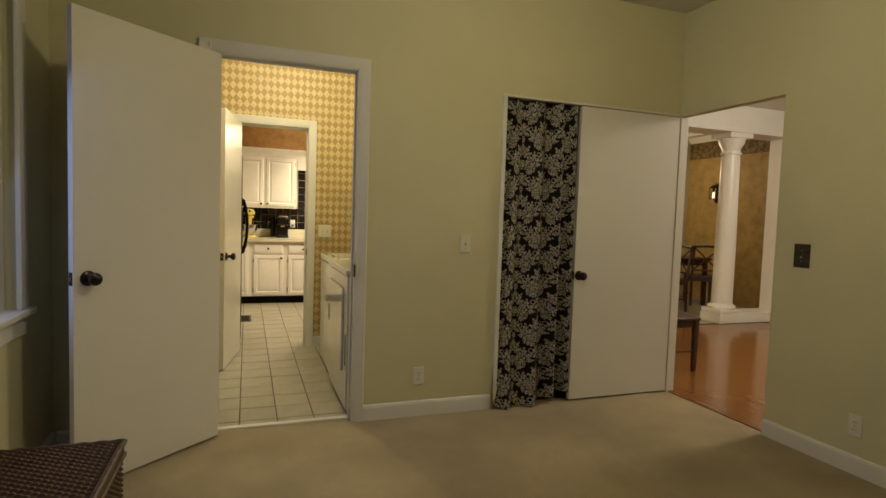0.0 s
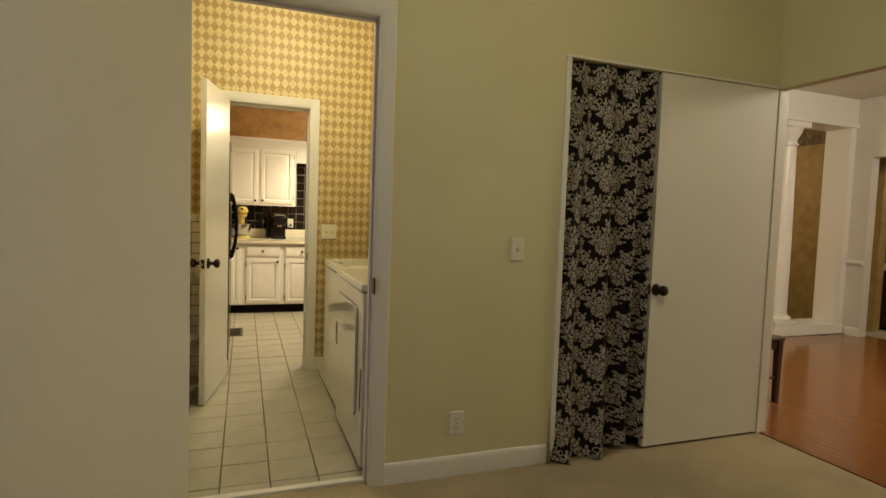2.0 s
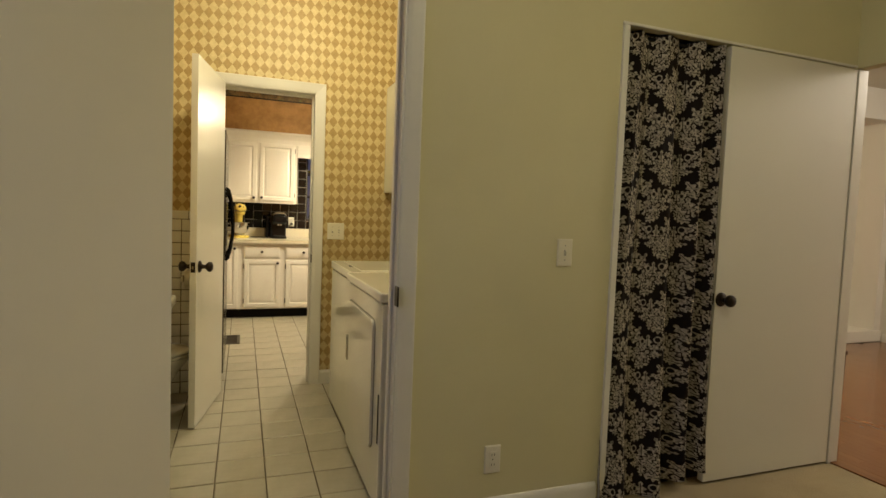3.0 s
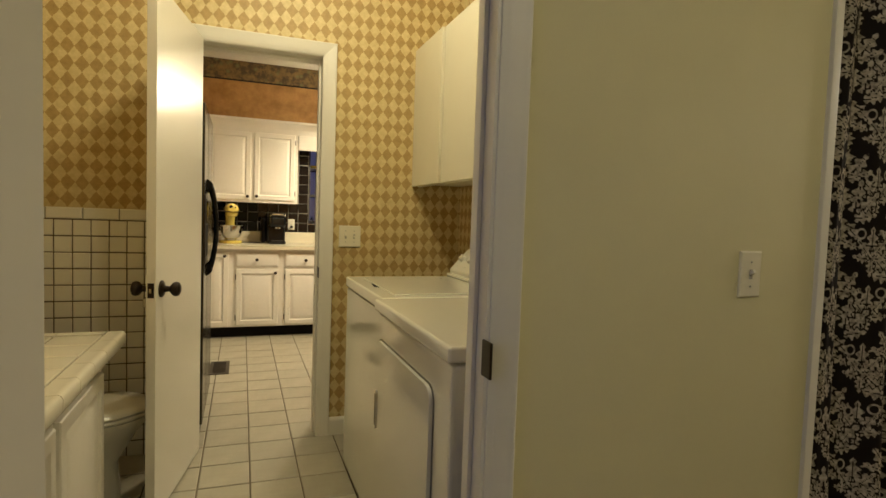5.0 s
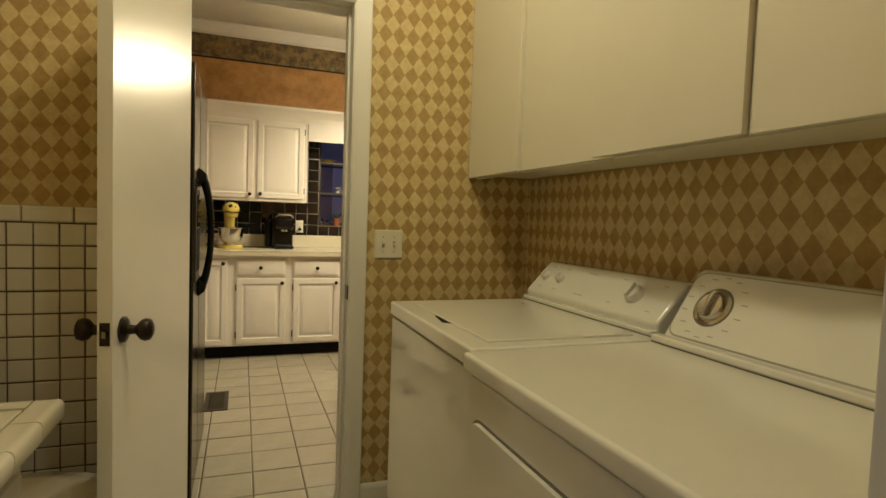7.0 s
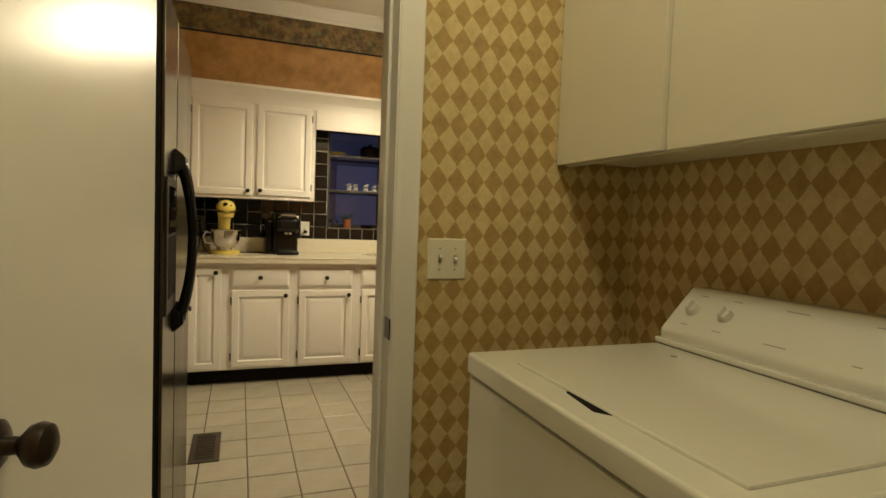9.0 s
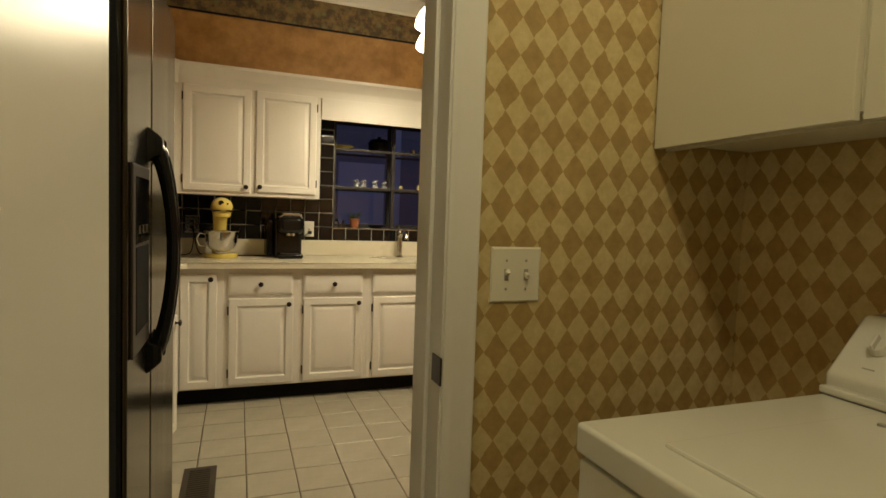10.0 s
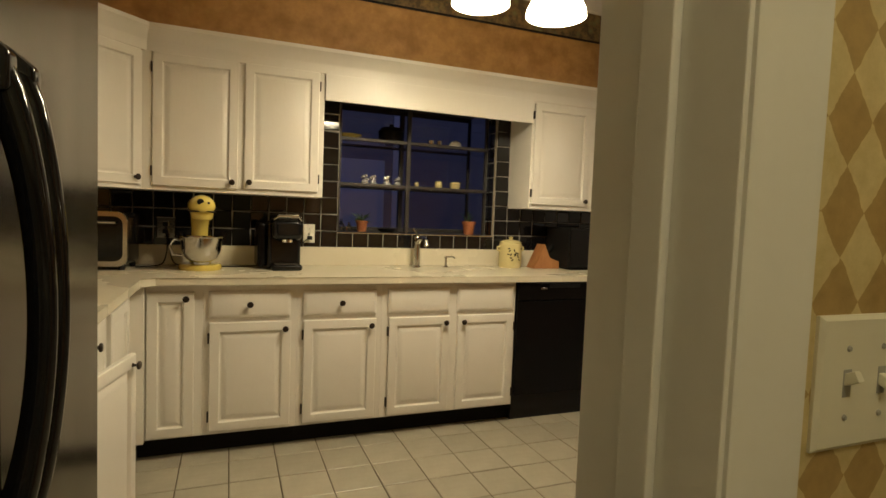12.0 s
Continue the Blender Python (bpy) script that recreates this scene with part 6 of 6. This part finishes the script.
chair((3.39, 3.62, 0), 90, "dark wooden chair standing on the oak floor by the opening")
chair((6.75, 6.55, 0), 150, "dark wooden cross-back chair at the nook table")
chair((5.75, 6.2, 0), -90, "dark wooden cross-back chair at the nook table")
tb = thing("dining_table", (6.35, 6.85, 0), 0, "dark wooden dining table in the nook", "table")
part("tabletop", box(-0.45, 0.45, -0.45, 0.45, 0.715, 0.75, 0.008), M["dark_wood"], tb)
for x in (-0.38, 0.38):
    for y in (-0.38, 0.38):
        part("leg", box(x - 0.03, x + 0.03, y - 0.03, y + 0.03, 0, 0.715, 0.006), M["dark_wood"], tb)
part("apron", box(-0.38, 0.38, -0.38, 0.38, 0.63, 0.715, 0.004), M["dark_wood"], tb)

sc = thing("wall_sconce", (7.298, 6.84, 1.80), 90, "black lantern wall sconce with clear glass", "wall sconce")
part("back_plate", box(-0.045, 0.045, 0, 0.018, -0.16, 0.16, 0.006), M["matt_black"], sc)
part("arm", tube([(0, 0.01, -0.10), (0, 0.07, -0.13), (0, 0.10, -0.10)], 0.008, 8), M["matt_black"], sc)
part("cap", lathe([(0, 0.14), (0.02, 0.13), (0.07, 0.09), (0.07, 0.08), (0, 0.08)], 4, m=pose(0, 0.10, 0, 0, 0, 45)), M["matt_black"], sc)
for x in (-0.042, 0.042):
    for y in (0.058, 0.142):
        part("bar", box(x - 0.004, x + 0.004, y - 0.004, y + 0.004, -0.09, 0.085), M["matt_black"], sc)
part("glass", lathe([(0.032, -0.085), (0.032, 0.08)], 20, m=pose(0, 0.10, 0)), M["clear"], sc)
part("candle", lathe([(0, -0.09), (0.010, -0.09), (0.010, 0.0), (0.006, 0.02), (0, 0.035)], 12, m=pose(0, 0.10, 0)), M["candle"], sc)
part("floor", box(-0.05, 0.05, 0.05, 0.15, -0.10, -0.085, 0.003), M["matt_black"], sc)
sc.matrix_world = pose(7.298, 6.84, 1.80, 0, 0, 90)

ch = thing("chandelier", (8.0, 5.40, 2.79), 0, "dark bronze chandelier in the room beyond", "chandelier")
part("stem", tube([(0, 0, 0), (0, 0, -0.95)], 0.012, 10), M["bronze"], ch)
part("hub", lathe([(0, -1.06), (0.03, -1.03), (0.06, -0.97), (0.035, -0.9), (0.05, -0.85), (0, -0.82)], 18), M["bronze"], ch)
for k in range(5):
    a = 2 * math.pi * k / 5
    c, s = math.cos(a), math.sin(a)
    ar = part("arm", tube([(0, 0, -0.95), (0.12 * c, 0.12 * s, -1.0), (0.24 * c, 0.24 * s, -0.96), (0.27 * c, 0.27 * s, -0.86)], 0.010, 8), M["bronze"], ch)
    part("candle_cup", lathe([(0, 0), (0.035, 0.0), (0.045, 0.02), (0.02, 0.03), (0.016, 0.09), (0, 0.1)], 14, m=pose(0.27 * c, 0.27 * s, -0.87)), M["bronze"], ar)
sb = thing("sideboard", (7.85, 5.30, 0), 0, "dark sideboard with a pale runner in the room beyond", "sideboard")
part("case", box(-0.30, 0.9, -0.25, 0.45, 0.04, 0.72, 0.01), M["dark_wood"], sb)
part("top", box(-0.32, 0.92, -0.27, 0.47, 0.72, 0.76, 0.008), M["dark_wood"], sb)
part("runner", box(-0.325, 0.925, -0.275, 0.475, 0.762, 0.80, 0.004), M["trim"], sb)

# ---- glazed tiles of the bathroom wall ----
bw_ = solid("wall_bath_tile_bed", box(-1.018, -0.214, 4.981, 4.9895, 0, 1.196), M["pale_grout"], "cream glazed wall tiles with a capping row and dark grout", "tiles")
bm1 = tile_mesh("tile", 0.0690, 0.006, 0.0708, M["wall_tile"], 0.003)
lay("tile", bm1, bw_, [wob(-0.449 + 0.0738 * i + 0.002, 4.976, 1.143 - 0.0763 * (j + 1) + 0.002) for i in range(-7, 3) for j in range(15)])
bm2 = tile_mesh("cap_tile", 0.1436, 0.008, 0.052, M["wall_tile"], 0.005)
lay("cap_tile", bm2, bw_, [wob(-0.449 + 0.1476 * i - 0.03, 4.974, 1.145) for i in range(-4, 2)])

# ---- floor tiles ----
TX, TY = 0.2165, 0.2235
ft = tile_mesh("tile", TX - 0.006, 0.006, TY - 0.006, M["tile"], 0.003)
spots, rest, strip = [], [], []
for i in range(-4, 32):
    for j in range(-2, 22):
        x, y = 0.112 + TX * i, 3.42 + TY * j
        if y < 2.9 or y + TY > 8.2 or x < -1.05 or x + TX > 7.3 or (y < 5.1 and x > 1.1):
            continue
        if y < 3.1:
            strip.append((x + 0.003, 3.118))
            continue
        near = -0.35 < x < 1.05 and y < 5.1 or -0.4 < x < 2.3 and 5.0 < y < 7.45
        (spots if near and len(spots) < 300 else rest).append((x + 0.003, y + 0.003))
lay("tile", ft, floor_tiled, [wob(x, y, 0.0, 0, -90, 0.10) @ pose(0, 0, 0, 0, 0, 0) for x, y in spots])
cut = tile_mesh("tile", TX - 0.006, 0.006, 3.42 - TY - 3.118 - 0.003, M["tile"], 0.003)
lay("tile", cut, floor_tiled, [wob(x, y, 0.0, 0, -90, 0.10) for x, y in strip])
bm = bmesh.new()
for x, y in rest:
    box(x, x + TX - 0.006, y, y + TY - 0.006, -0.006, 0.0, bm=bm)
tagged(part("far_tiles", bm, M["tile"], floor_tiled), kind="stuff")

# ---- oak strips ----
PW = 0.057
rp = random.Random(8)
near_b, far_b = [], []
for i in range(int((7.0 - 2.975) / PW)):
    x = 2.976 + PW * i
    y = -2.2 - rp.uniform(0, 0.9)
    while y < 5.12:
        L = rp.choice((0.75, 0.95, 1.2))
        a, b = max(y, -2.2), min(y + L, 5.12)
        if b - a > 0.06:
            (near_b if 1.5 < a and x < 5.6 else far_b).append((x, a, b))
        y += L
pm = {}
for x, a, b in near_b[:300]:
    key = round(b - a, 2)
    if key not in pm:
        pm[key] = finish(box(0, PW - 0.0006, 0, key - 0.0006, -0.004, 0.0, 0.0007, 1), "plank", M["oak"], None)
    o = new("plank", pm[key])
    o.parent = floor_wood
    o.matrix_basis = pose(x, a, rp.uniform(-0.0004, 0.0004))
bm = bmesh.new()
for x, a, b in near_b[300:] + far_b:
    vs = [bm.verts.new(c) for c in ((x, a, 0), (x + PW - 0.0006, a, 0), (x + PW - 0.0006, b - 0.0006, 0), (x, b - 0.001, 0))]
    bm.faces.new(vs)
tagged(part("far_planks", bm, M["oak"], floor_wood), kind="stuff")
